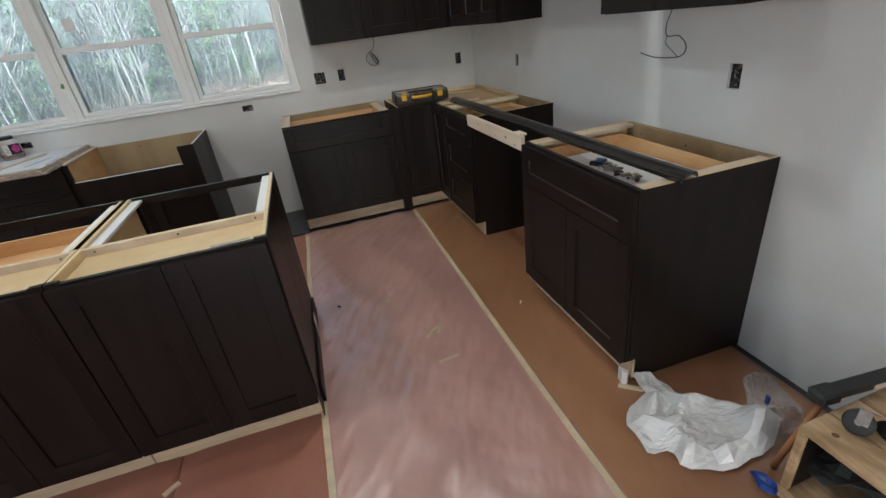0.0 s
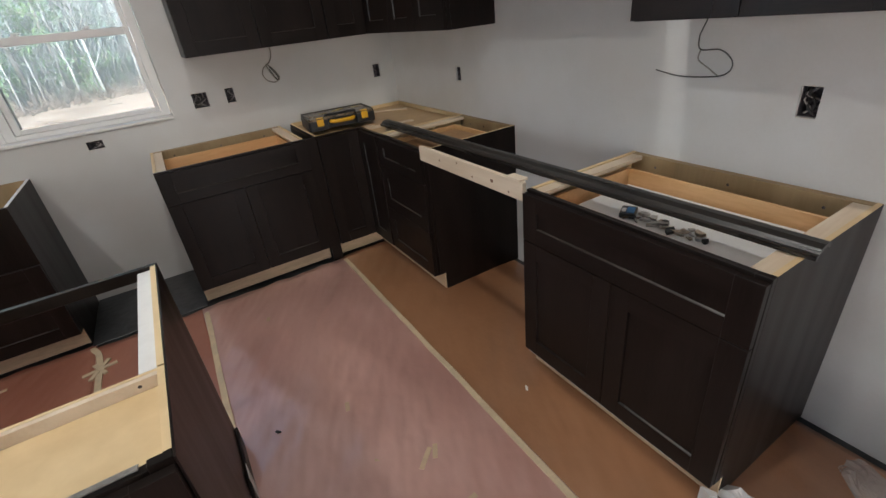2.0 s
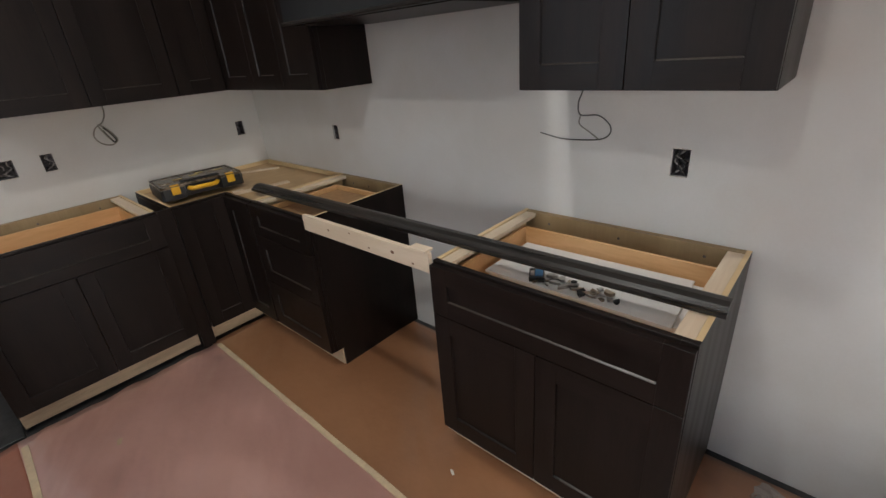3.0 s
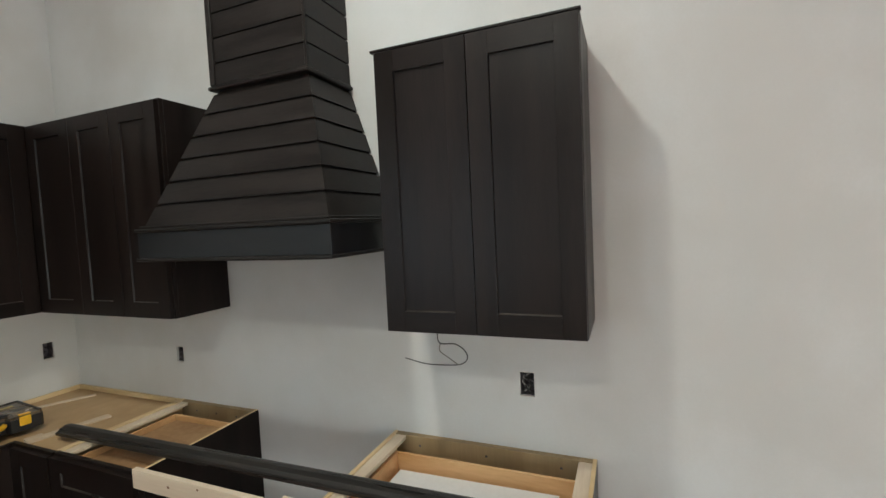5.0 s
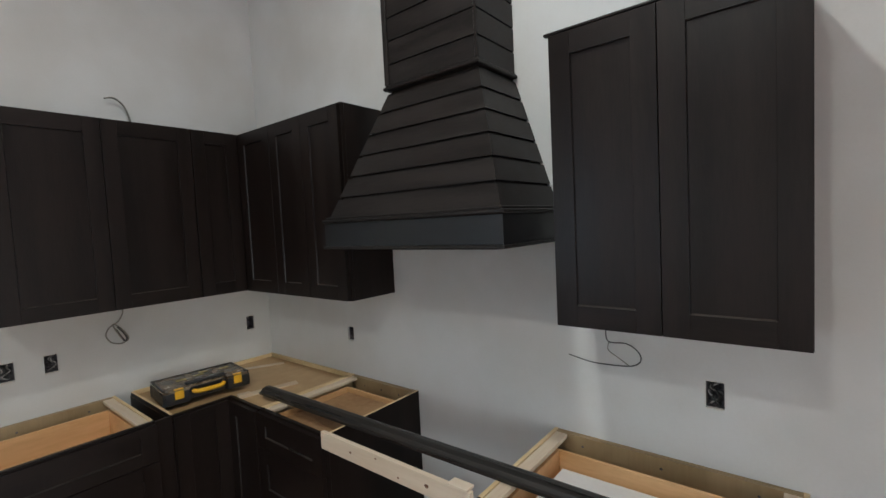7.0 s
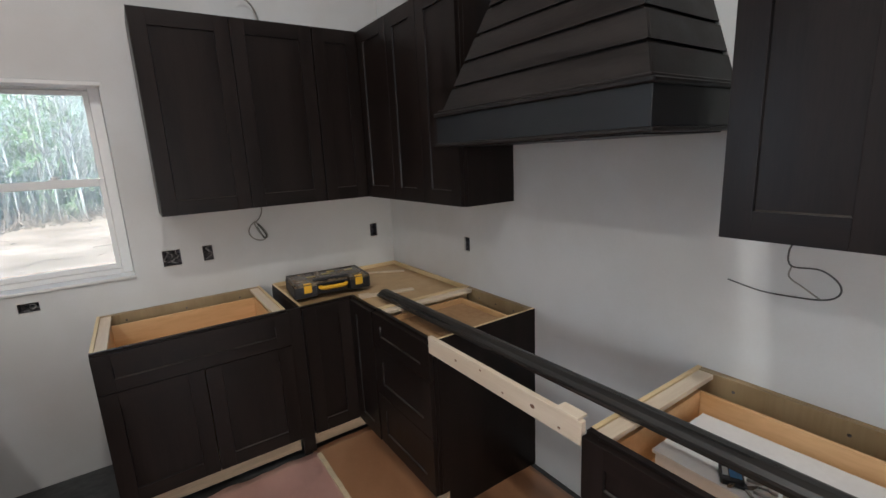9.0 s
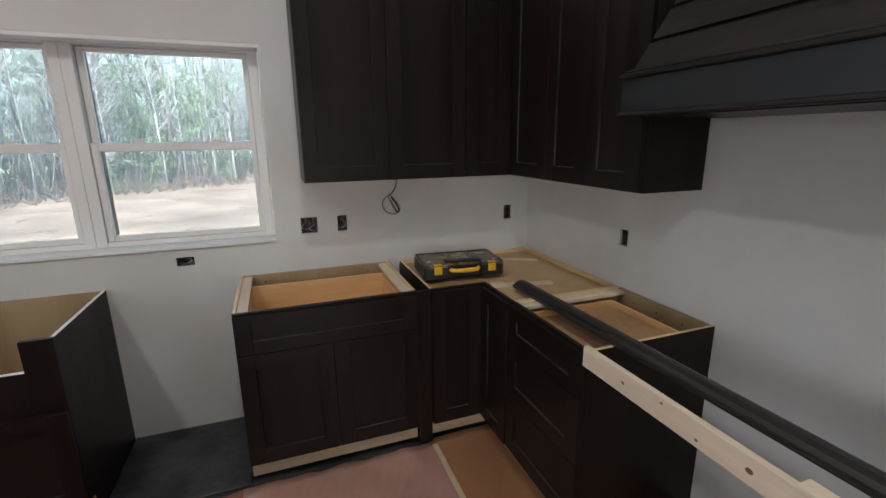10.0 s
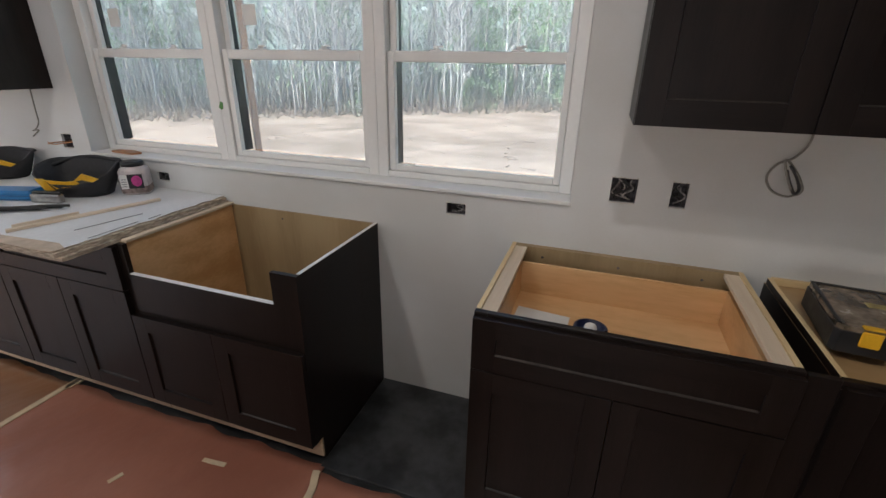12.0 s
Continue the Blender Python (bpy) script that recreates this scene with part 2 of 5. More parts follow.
def creased(m, seed, deep):
    """Long slanting creases, as in paper that was rolled out and walked on."""
    n, l = m.node_tree.nodes, m.node_tree.links
    b = n["Principled BSDF"]
    tc = n.new("ShaderNodeTexCoord")
    last = b.inputs["Normal"].links[0].from_socket
    for turn, scale, long, d in ((-40, 6.5, 5.0, deep), (-25, 15.0, 3.5, deep * 0.28), (50, 9.0, 3.0, deep * 0.2)):
        mp = n.new("ShaderNodeMapping")
        mp.vector_type = "TEXTURE"
        mp.inputs["Rotation"].default_value = (0, 0, radians(turn))
        mp.inputs["Scale"].default_value = (1.0, long, 1.0)
        mp.inputs["Location"].default_value = (seed, turn, 0)
        l.new(tc.outputs["Object"], mp.inputs[0])
        p = n.new("ShaderNodeTexNoise")
        p.inputs["Scale"].default_value, p.inputs["Detail"].default_value = scale, 1
        l.new(mp.outputs[0], p.inputs["Vector"])
        bp = n.new("ShaderNodeBump")
        bp.inputs["Strength"].default_value, bp.inputs["Distance"].default_value = 0.7, d
        l.new(p.outputs[0], bp.inputs["Height"])
        l.new(last, bp.inputs["Normal"])
        last = bp.outputs[0]
    l.new(last, b.inputs["Normal"])
    l.new(last, b.inputs["Coat Normal"])


for k, (m, deep) in enumerate(((M_PINK, 0.044), (M_ROSIN, 0.020), (M_KRAFT, 0.030))):
    creased(m, 3.1 * k, deep)


# ---- mesh helpers ----
def thing(name, label, category, m=None, group="", kind=""):
    ob = new(name)
    ob.empty_display_size = 0.1
    if m is not None:
        ob.matrix_world = m
    return tagged(ob, label, category, group, kind)


def part(name, bm, mats, parent=None, label=""):
    me = bpy.data.meshes.new(name)
    bmesh.ops.recalc_face_normals(bm, faces=bm.faces[:])
    bm.to_mesh(me)
    bm.free()
    for mt in (mats if isinstance(mats, (list, tuple)) else [mats]):
        me.materials.append(mt)
    ob = new(name, me)
    if parent is not None:
        ob.parent = parent
    return tagged(ob, label)


def box(bm, x0, x1, y0, y1, z0, z1, bev=0.0, mi=0, faces=None):
    """An axis-aligned board. faces: material index by side, such as {'+z': 1}."""
    sub = bmesh.new()
    v = [sub.verts.new((x, y, z)) for x in (x0, x1) for y in (y0, y1) for z in (z0, z1)]
    sides = {"-x": (0, 1, 3, 2), "+x": (4, 6, 7, 5), "-y": (0, 4, 5, 1), "+y": (2, 3, 7, 6), "-z": (0, 2, 6, 4), "+z": (1, 5, 7, 3)}
    for k, idx in sides.items():
        f = sub.faces.new([v[i] for i in idx])
        f.material_index = (faces or {}).get(k, mi)
    if bev:
        bmesh.ops.bevel(sub, geom=sub.edges[:], offset=bev, segments=1, affect="EDGES")
    join(bm, sub)
    return bm


def join(bm, sub, m=None):
    made = {}
    for v in sub.verts:
        made[v] = bm.verts.new(m @ v.co if m else v.co)
    for f in sub.faces:
        try:
            g = bm.faces.new([made[v] for v in f.verts])
            g.material_index, g.smooth = f.material_index, f.smooth
        except ValueError:
            pass
    sub.free()


def one(*a, **k):
    return box(bmesh.new(), *a, **k)


def prism(bm, pts, axis, a, b, mi=0, cap=None, edge=None):
    """Extrude a closed outline of 2D points along axis 0, 1 or 2 from a to b."""
    def at(p, h):
        c = list(p)
        c.insert(axis, h)
        return c
    lo = [bm.verts.new(at(p, a)) for p in pts]
    hi = [bm.verts.new(at(p, b)) for p in pts]
    f = bm.faces.new(lo)
    f.material_index = mi if cap is None else cap[0]
    f = bm.faces.new(hi)
    f.material_index = mi if cap is None else cap[1]
    for i in range(len(pts)):
        j = (i + 1) % len(pts)
        f = bm.faces.new((lo[i], lo[j], hi[j], hi[i]))
        f.material_index = mi if edge is None else edge
    return bm


def tube(bm, pts, r, n=6, mi=0, closed_ends=True):
    rings = []
    for i, p in enumerate(pts):
        p = Vector(p)
        d = Vector(pts[min(i + 1, len(pts) - 1)]) - Vector(pts[max(i - 1, 0)])
        d.normalize()
        u = d.orthogonal().normalized() if i == 0 else (u - d * u.dot(d)).normalized()
        w = d.cross(u)
        rad = r[i] if isinstance(r, (list, tuple)) else r
        rings.append([bm.verts.new(p + (u * math.cos(k * math.tau / n) + w * math.sin(k * math.tau / n)) * rad) for k in range(n)])
    for a, b in zip(rings, rings[1:]):
        for k in range(n):
            f = bm.faces.new((a[k], a[(k + 1) % n], b[(k + 1) % n], b[k]))
            f.smooth, f.material_index = True, mi
    if closed_ends:
        bm.faces.new(rings[0])
        bm.faces.new(rings[-1])
    return bm


def smooth_path(pts, steps=6):
    """A rounded line through the points."""
    P = [Vector(p) for p in pts]
    P = [P[0] * 2 - P[1]] + P + [P[-1] * 2 - P[-2]]
    out = []
    for i in range(1, len(P) - 2):
        for s in range(steps):
            t = s / steps
            a, b, c, d = P[i - 1:i + 3]
            out.append(0.5 * ((2 * b) + (c - a) * t + (2 * a - 5 * b + 4 * c - d) * t * t + (3 * b - a - 3 * c + d) * t ** 3))
    out.append(P[-2])
    return out


def lathe(bm, prof, n=24, mi=0, c=(0, 0)):
    rings = [[bm.verts.new((c[0] + r * math.cos(k * math.tau / n), c[1] + r * math.sin(k * math.tau / n), z)) for k in range(n)] for r, z in prof]
    for a, b in zip(rings, rings[1:]):
        for k in range(n):
            f = bm.faces.new((a[k], a[(k + 1) % n], b[(k + 1) % n], b[k]))
            f.smooth, f.material_index = True, mi
    bm.faces.new(rings[0]).material_index = mi
    bm.faces.new(rings[-1]).material_index = mi
    return bm


def sheet_with_holes(name, axis, at, thick, a0, a1, z0, z1, holes, mat):
    """A wall across axis ('x': plane x = at) of real thickness with rectangular openings through it."""
    bm = bmesh.new()
    A = sorted({a0, a1, *[h[0] for h in holes], *[h[1] for h in holes]})
    Z = sorted({z0, z1, *[h[2] for h in holes], *[h[3] for h in holes]})
    grid = {}

    def vert(i, j, k):
        if (i, j, k) not in grid:
            d = at + (thick if k else 0)
            grid[i, j, k] = bm.verts.new((A[i], d, Z[j]) if axis == "y" else (d, A[i], Z[j]))
        return grid[i, j, k]

    def solid(i, j):
        if i < 0 or j < 0 or i >= len(A) - 1 or j >= len(Z) - 1:
            return False
        ca, cz = (A[i] + A[i + 1]) / 2, (Z[j] + Z[j + 1]) / 2
        return not any(h[0] < ca < h[1] and h[2] < cz < h[3] for h in holes)

    for i in range(len(A) - 1):
        for j in range(len(Z) - 1):
            if not solid(i, j):
                continue
            for k in (0, 1):
                bm.faces.new([vert(i, j, k), vert(i + 1, j, k), vert(i + 1, j + 1, k), vert(i, j + 1, k)])
            for di, dj, e in ((-1, 0, ((i, j), (i, j + 1))), (1, 0, ((i + 1, j), (i + 1, j + 1))), (0, -1, ((i, j), (i + 1, j))), (0, 1, ((i, j + 1), (i + 1, j + 1)))):
                if not solid(i + di, j + dj):
                    bm.faces.new([vert(*e[0], 0), vert(*e[1], 0), vert(*e[1], 1), vert(*e[0], 1)])
    ob = part(name, bm, mat)
    return tagged(ob, kind="structure")


# ---- the room ----
W0, W1, WZ0, WZ1 = -0.72, 1.73, 1.05, 2.015
OUT_N = [(1.862, 1.948, 1.076, 1.162, "double"), (2.055, 2.106, 1.076, 1.162, "single"), (3.078, 3.130, 1.070, 1.158, "blank"),
         (1.257, 1.337, 0.958, 1.004, "flat"), (-0.290, -0.210, 0.950, 0.992, "flat"), (-0.925, -0.848, 1.07, 1.14, "open")]
OUT_E = [(4.165, 4.215, 1.072, 1.150, "blank"), (2.362, 2.415, 1.078, 1.165, "wires")]
# The tall second opening is unseen, made for the added north lamp.
wall_n = sheet_with_holes("wall_north", "y", WY, 0.19, XL, WX, 0, CEIL, [(W0, W1, WZ0, WZ1), (-3.35, -1.95, 0.30, 2.55)] + [o[:4] for o in OUT_N], M_WALL)
wall_e = sheet_with_holes("wall_east", "x", WX, 0.19, YB, WY + 0.19, 0, CEIL, [o[:4] for o in OUT_E], M_WALL)
wall_w = sheet_with_holes("wall_west", "x", XL, -0.15, YB, WY + 0.19, 0, CEIL, [(0.1, 3.1, 0.4, 2.4)], M_WALL)
wall_s = sheet_with_holes("wall_south", "y", YB, -0.15, XL - 0.15, WX + 0.19, 0, CEIL, [(-0.7, 2.3, 0.2, 2.4)], M_WALL)
tagged(part("ceiling", one(XL - 0.15, WX + 0.19, YB - 0.15, WY + 0.19, CEIL, CEIL + 0.1), M_CEIL), kind="structure")
tagged(part("floor", one(XL - 0.15, WX + 0.19, YB - 0.15, WY + 0.19, -0.12, FZ - 0.006), M_SLATE), kind="structure")


def paper_strip(name, x0, x1, y0, y1, z, mat, label, seed, amp=0.0034):
    """A rolled-out strip of floor paper with soft creases and an edge frayed by wear."""
    rnd = random.Random(seed)
    nx, ny = int((x1 - x0) / 0.025), int((y1 - y0) / 0.05)
    bm = bmesh.new()
    top = []
    for j in range(ny + 1):
        row = []
        for i in range(nx + 1):
            x, y = x0 + (x1 - x0) * i / nx, y0 + (y1 - y0) * j / ny
            u, v = x * 0.94 + y * 0.34, y * 0.94 - x * 0.34
            h = amp * (0.55 + 0.5 * noise.noise(Vector((x * 2.2 + seed, y * 0.9, 0)))) + amp * 0.8 * math.exp(-(noise.noise(Vector((u * 3.2, v * 0.7 + seed, 3))) / 0.11) ** 2)
            h *= max(0.0, min(1.0, (min(x - x0, x1 - x) - 0.025) / 0.08))
            e = 0.022 * noise.noise(Vector((x * 9, y * 9, seed))) if j in (0, ny) else 0
            row.append(bm.verts.new((x, y + e, FZ + z + 0.002 + max(0, h))))
        top.append(row)
    for j in range(ny):
        for i in range(nx):
            f = bm.faces.new((top[j][i], top[j][i + 1], top[j + 1][i + 1], top[j + 1][i]))
            f.smooth = True
    rim = [top[0][i] for i in range(nx + 1)] + [top[j][nx] for j in range(1, ny + 1)] + [top[ny][i] for i in range(nx - 1, -1, -1)] + [top[j][0] for j in range(ny - 1, 0, -1)]
    low = [bm.verts.new((v.co.x, v.co.y, FZ + z - 0.004)) for v in rim]
    for k in range(len(rim)):
        q = (k + 1) % len(rim)
        bm.faces.new((rim[k], low[k], low[q], rim[q]))
    tagged(part(name, bm, mat, None, label), category="floor paper", group="floor paper strips", kind="stuff")


paper_strip("paper_strip", 2.370, WX - 0.035, YB + 0.02, 4.495, 0.0, M_KRAFT, "brown kraft paper taped over the floor beside the wall cabinets", 3)
paper_strip("paper_strip", 1.497, 2.388, YB + 0.02, 4.46, 0.003, M_PINK, "pinkish red rosin paper covering the floor of the aisle", 5, 0.0062)
paper_strip("paper_strip", 0.955, 1.510, YB + 0.02, 4.46, 0.0, M_ROSIN, "reddish rosin paper under the island end", 8)
paper_strip("paper_strip", -0.455, 0.968, YB + 0.02, 4.497, 0.003, M_ROSIN, "reddish rosin paper in front of the sink cabinet", 11)
paper_strip("paper_strip", XL + 0.02, -0.440, YB + 0.02, 4.50, 0.0, M_KRAFT, "brown kraft paper on the far side of the floor", 14)


def tape_line(pts, w, z, label="cream masking tape along a floor paper seam", seed=0):
    bm = bmesh.new()
    L = smooth_path(pts, 12)
    rows = []
    for i, p in enumerate(L):
        d = (L[min(i + 1, len(L) - 1)] - L[max(i - 1, 0)]).normalized()
        s = Vector((-d.y, d.x, 0))
        j = noise.noise(Vector((p.x * 5, p.y * 5, seed))) * 0.004
        hh = FZ + z + 0.0098
        rows.append([bm.verts.new(p + s * (w / 2 + j) + Vector((0, 0, hh))), bm.verts.new(p - s * (w / 2 - j) + Vector((0, 0, hh))),
                     bm.verts.new(p - s * (w / 2 - j) + Vector((0, 0, hh - 0.009))), bm.verts.new(p + s * (w / 2 + j) + Vector((0, 0, hh - 0.009)))])
    for a, b in zip(rows, rows[1:]):
        for k in range(4):
            bm.faces.new((a[k], a[(k + 1) % 4], b[(k + 1) % 4], b[k]))
    bm.faces.new(rows[0])
    bm.faces.new(rows[-1])
    tagged(part("masking_tape", bm, M_TAPE, None, label), category="tape", group="tape on the floor")


tape_line([(2.370, -2.9, 0), (2.368, 1.79, 0), (2.379, 3.2, 0), (2.391, 4.44, 0)], 0.023, 0.0)
tape_line([(1.508, -2.9, 0), (1.510, 2.10, 0), (1.496, 3.4, 0), (1.516, 4.40, 0)], 0.026, 0.0)
tape_line([(0.99, 3.34, 0), (0.995, 4.25, 0), (0.953, 4.46, 0)], 0.028, 0.0)
for ang, L in ((10, 0.15), (62, 0.16), (118, 0.12)):
    c, n = math.cos(radians(ang)) * L / 2, math.sin(radians(ang)) * L / 2
    tape_line([(0.998 - c, 4.225 - n, 0), (0.998, 4.225, 0), (0.998 + c, 4.225 + n, 0)], 0.020, 0.0015 + ang * 0.00001, "small strip of cream tape crossed over others on the floor paper", ang)
tape_line([(-0.45, -2.9, 0), (-0.441, 4.19, 0), (-0.43, 4.46, 0)], 0.03, 0.0)
for i, (x, y, a, L) in enumerate([(2.078, 2.88, 40, .09), (2.095, 2.65, 8, .10), (1.978, 2.30, 80, .08), (2.02, 2.0, 75, .03), (2.033, 3.07, 60, .05), (1.938, 3.005, 60, .06), (2.125, 3.166, 85, .05),
                                  (2.123, 2.885, 60, .06), (1.80, 4.2, 70, .04), (0.926, 2.415, 40, .06), (0.21, 4.30, 70, .05), (0.509, 4.49, 5, .10), (2.722, 2.163, -42, .09), (1.93, 3.3, 75, .05), (2.15, 1.75, 4, .08)]):
    x, y = x - 0.0385 * (x - 1.73), y - 0.0385 * (y - 1.04)
    c, s = math.cos(radians(a)) * L / 2, math.sin(radians(a)) * L / 2
    tape_line([(x - c, y - s, 0), (x, y, 0), (x + c, y + s, 0)], 0.018, 0.001, "small torn bit of cream tape stuck on the floor paper", i)

slab = thing("floor_tile", "large dark slate grey floor tile bare between two cabinets", "floor tile")
part("tile_face", one(0.950, 1.530, 4.485, WY - 0.003, FZ - 0.006, FZ + 0.006, 0.002), M_SLATE, slab)


for lx, ly in CAN_LIGHTS:
    cl = thing("ceiling_light", "round white recessed ceiling light switched on", "ceiling light", Matrix.Translation((lx, ly, CEIL - 0.012)), "recessed ceiling lights")
    part("trim_ring", lathe(bmesh.new(), [(0.085, 0.0), (0.105, 0.002), (0.105, 0.0115), (0.085, 0.0115)], 28), M_VINYL, cl)

# ---- openings ----
def window_unit(name, x0, x1, label):
    w = tagged(new(name), label, "window", "double-hung windows", "structure")
    z0, z1, zr = WZ0 + 0.012, WZ1, 1.54
    fy0, fy1 = 5.150, 5.243
    f = 0.046
    fr = bmesh.new()
    box(fr, x0, x0 + f, fy0, fy1, z0, z1, 0.003)
    box(fr, x1 - f, x1, fy0, fy1, z0, z1, 0.003)
    box(fr, x0 + f, x1 - f, fy0, fy1, z1 - 0.026, z1, 0.003)
    box(fr, x0 + f, x1 - f, fy0, fy1, z0, z0 + 0.026, 0.003)
    part("window_frame", fr, M_VINYL, w)
    g0, g1 = x0 + 0.078, x1 - 0.072

    def sash(nm, ya, yb, za, zb, bottom, top):
        s = bmesh.new()
        box(s, x0 + f + 0.002, g0, ya, yb, za, zb, 0.003)
        box(s, g1, x1 - f - 0.002, ya, yb, za, zb, 0.003)
        box(s, g0, g1, ya, yb, za, za + bottom, 0.003)
        box(s, g0, g1, ya, yb, zb - top, zb, 0.003)
        so = part(nm, s, M_VINYL, w)
        part("liner", one(g0 - 0.012, g0 - 0.001, yb + 0.0005, 5.240, za + bottom - 0.004, zb - top + 0.004, 0.001), M_TRACK, so, "black outer edge of the sash")
        p = part("pane", one(g0 - 0.012, g1 + 0.004, 5.241, 5.244, za + bottom - 0.004, zb - top + 0.004), M_GLASS, so)
        p.visible_shadow = False
        return so
    low = sash("lower_sash", 5.160, 5.186, z0 + 0.027, 1.561, 0.026, 0.040)
    sash("upper_sash", 5.190, 5.214, 1.524, z1 - 0.027, 0.036, 0.022)
    for k in (0.26, 0.74):
        xx = g0 + (g1 - g0) * k
        lt = bmesh.new()
        box(lt, xx - 0.024, xx + 0.024, 5.166, 5.188, 1.561, 1.567, 0.002)
        lathe(lt, [(0.012, 1.567), (0.012, 1.574), (0.008, 1.577)], 12, 0, (xx, 5.176))
        box(lt, xx - 0.012, xx + 0.030, 5.171, 5.179, 1.574, 1.580, 0.002)
        part("sash_lock", lt, M_VINYL, low)
    return w


units = [(W0 + 0.004, 0.0960), (0.0965, 0.9128), (0.9133, W1 - 0.004)]
for i, (a, b) in enumerate(units):
    window_unit(f"window_{i + 1}", a, b, "white vinyl double-hung window in a triple opening looking out on bare woods")
tagged(part("window_sill", one(W0 + 0.002, W1 + 0.004, WY - 0.012, 5.243, WZ0 - 0.003, WZ0 + 0.012, 0.002), M_VINYL), kind="structure")
tagged(part("trim", one(W0 + 0.002, W1 + 0.012, WY - 0.006, 5.149, WZ1 - 0.020, WZ1 - 0.002, 0.002), M_VINYL), kind="structure")
for x in (-0.52, 0.29):
    st = thing("window_sticker", "pale square paper sticker on an upper window pane", "sticker", None, "stickers on the panes")
    part("sheet", one(x - 0.035, x + 0.035, 5.1985, 5.1995, 1.66, 1.74), M_PAPER, st)
gt = thing("tape_mark", "small torn scrap of green tape on the window mullion", "tape")
part("scrap", prism(bmesh.new(), [(0.196, 1.31), (0.208, 1.338), (0.222, 1.334), (0.220, 1.306), (0.208, 1.300)], 1, 5.1480, 5.1496), M_GREEN, gt)
gt.location.x = -0.108
sc = thing("wood_scrap", "thin torn offcut of brown wood on the window sill", "wood offcut")
part("offcut", prism(bmesh.new(), [(-0.60, 5.075), (-0.44, 5.06), (-0.42, 5.10), (-0.50, 5.125), (-0.60, 5.115)], 2, WZ0 + 0.012, WZ0 + 0.022), M_ORANGE, sc)
bd = thing("exterior_board", "raw orange-brown board standing outside the middle window", "board")
part("plank_post", one(0.128, 0.140, 5.30, 5.345, -0.35, 2.4, 0.003), M_SHEATH, bd)

for axis, at, rows in (("y", WY, OUT_N), ("x", WX, OUT_E)):
    for a0, a1, z0, z1, kind in rows:
        o = thing("outlet_box", {"double": "two-gang electrical box cut into the wall with folded wires", "single": "single electrical box cut into the wall with folded wires",
                                 "blank": "narrow electrical box cut into the painted wall", "flat": "small sideways electrical box cut into the wall below the window",
                                 "open": "electrical box in the wall with bare wires sticking out", "wires": "single electrical box in the wall with black wires folded inside"}[kind],
                  "electrical box", None, "electrical boxes in the walls")
        bm = bmesh.new()
        e, dp = 0.002, 0.06

        def wb(a, b, d0, d1, c, d, target, **k):
            if axis == "y":
                box(target, a, b, at + d0, at + d1, c, d, **k)
            else:
                box(target, at + d0, at + d1, a, b, c, d, **k)
        wb(a0, a1, dp, dp + 0.002, z0, z1, bm)
        for q in ((a0, a0 + e, z0, z1), (a1 - e, a1, z0, z1), (a0 + e, a1 - e, z0, z0 + e), (a0 + e, a1 - e, z1 - e, z1)):
            wb(q[0], q[1], 0.012, dp, q[2], q[3], bm)
        part("box_shell", bm, M_HOLE, o)
        rr = random.Random(int(a0 * 1000))
        n = 14
        for zz, sg in ((z0, -1), (z1, 1)):
            rag = bmesh.new()
            for s in range(n):
                t0, t1 = s / n, (s + 1) / n
                d = rr.uniform(0.0015, 0.005) if rr.random() < 0.6 else 0.0006
                wb(a0 + (a1 - a0) * t0, a0 + (a1 - a0) * t1, -0.0012, 0.0, min(zz, zz + sg * d), max(zz, zz + sg * d), rag)
            part("torn_edge", rag, M_TORN, o)
        else:
            rag.free()
        if kind != "blank":
            for s in range({"double": 6, "single": 4, "flat": 4, "open": 4, "wires": 5}[kind]):
                rw = random.Random(int(a0 * 991) + s)
                am, zm = (a0 + a1) / 2, (z0 + z1) / 2
                hw, hz = (a1 - a0) * 0.42, (z1 - z0) * 0.42
                pts = []
                out = kind == "open" and s > 1
                for q in range(5):
                    aa = am + rw.uniform(-hw, hw)
                    dd = rw.uniform(0.008, 0.045) if not (out and q > 2) else -0.02 * (q - 1)
                    if out and q > 2:
                        aa = am - 0.02 * (q - 1)
                    pts.append((aa, at + dd, zm + hz * (q / 2 - 1) if not out else zm - hz * 0.3 + rw.uniform(-.01, .01)) if axis == "y" else (at + dd, aa, zm + hz * (q / 2 - 1)))
                part("wire", tube(bmesh.new(), smooth_path(pts, 4), 0.0030), M_COPPER if out else (M_WIREL if s % 2 else M_WIREB), o)


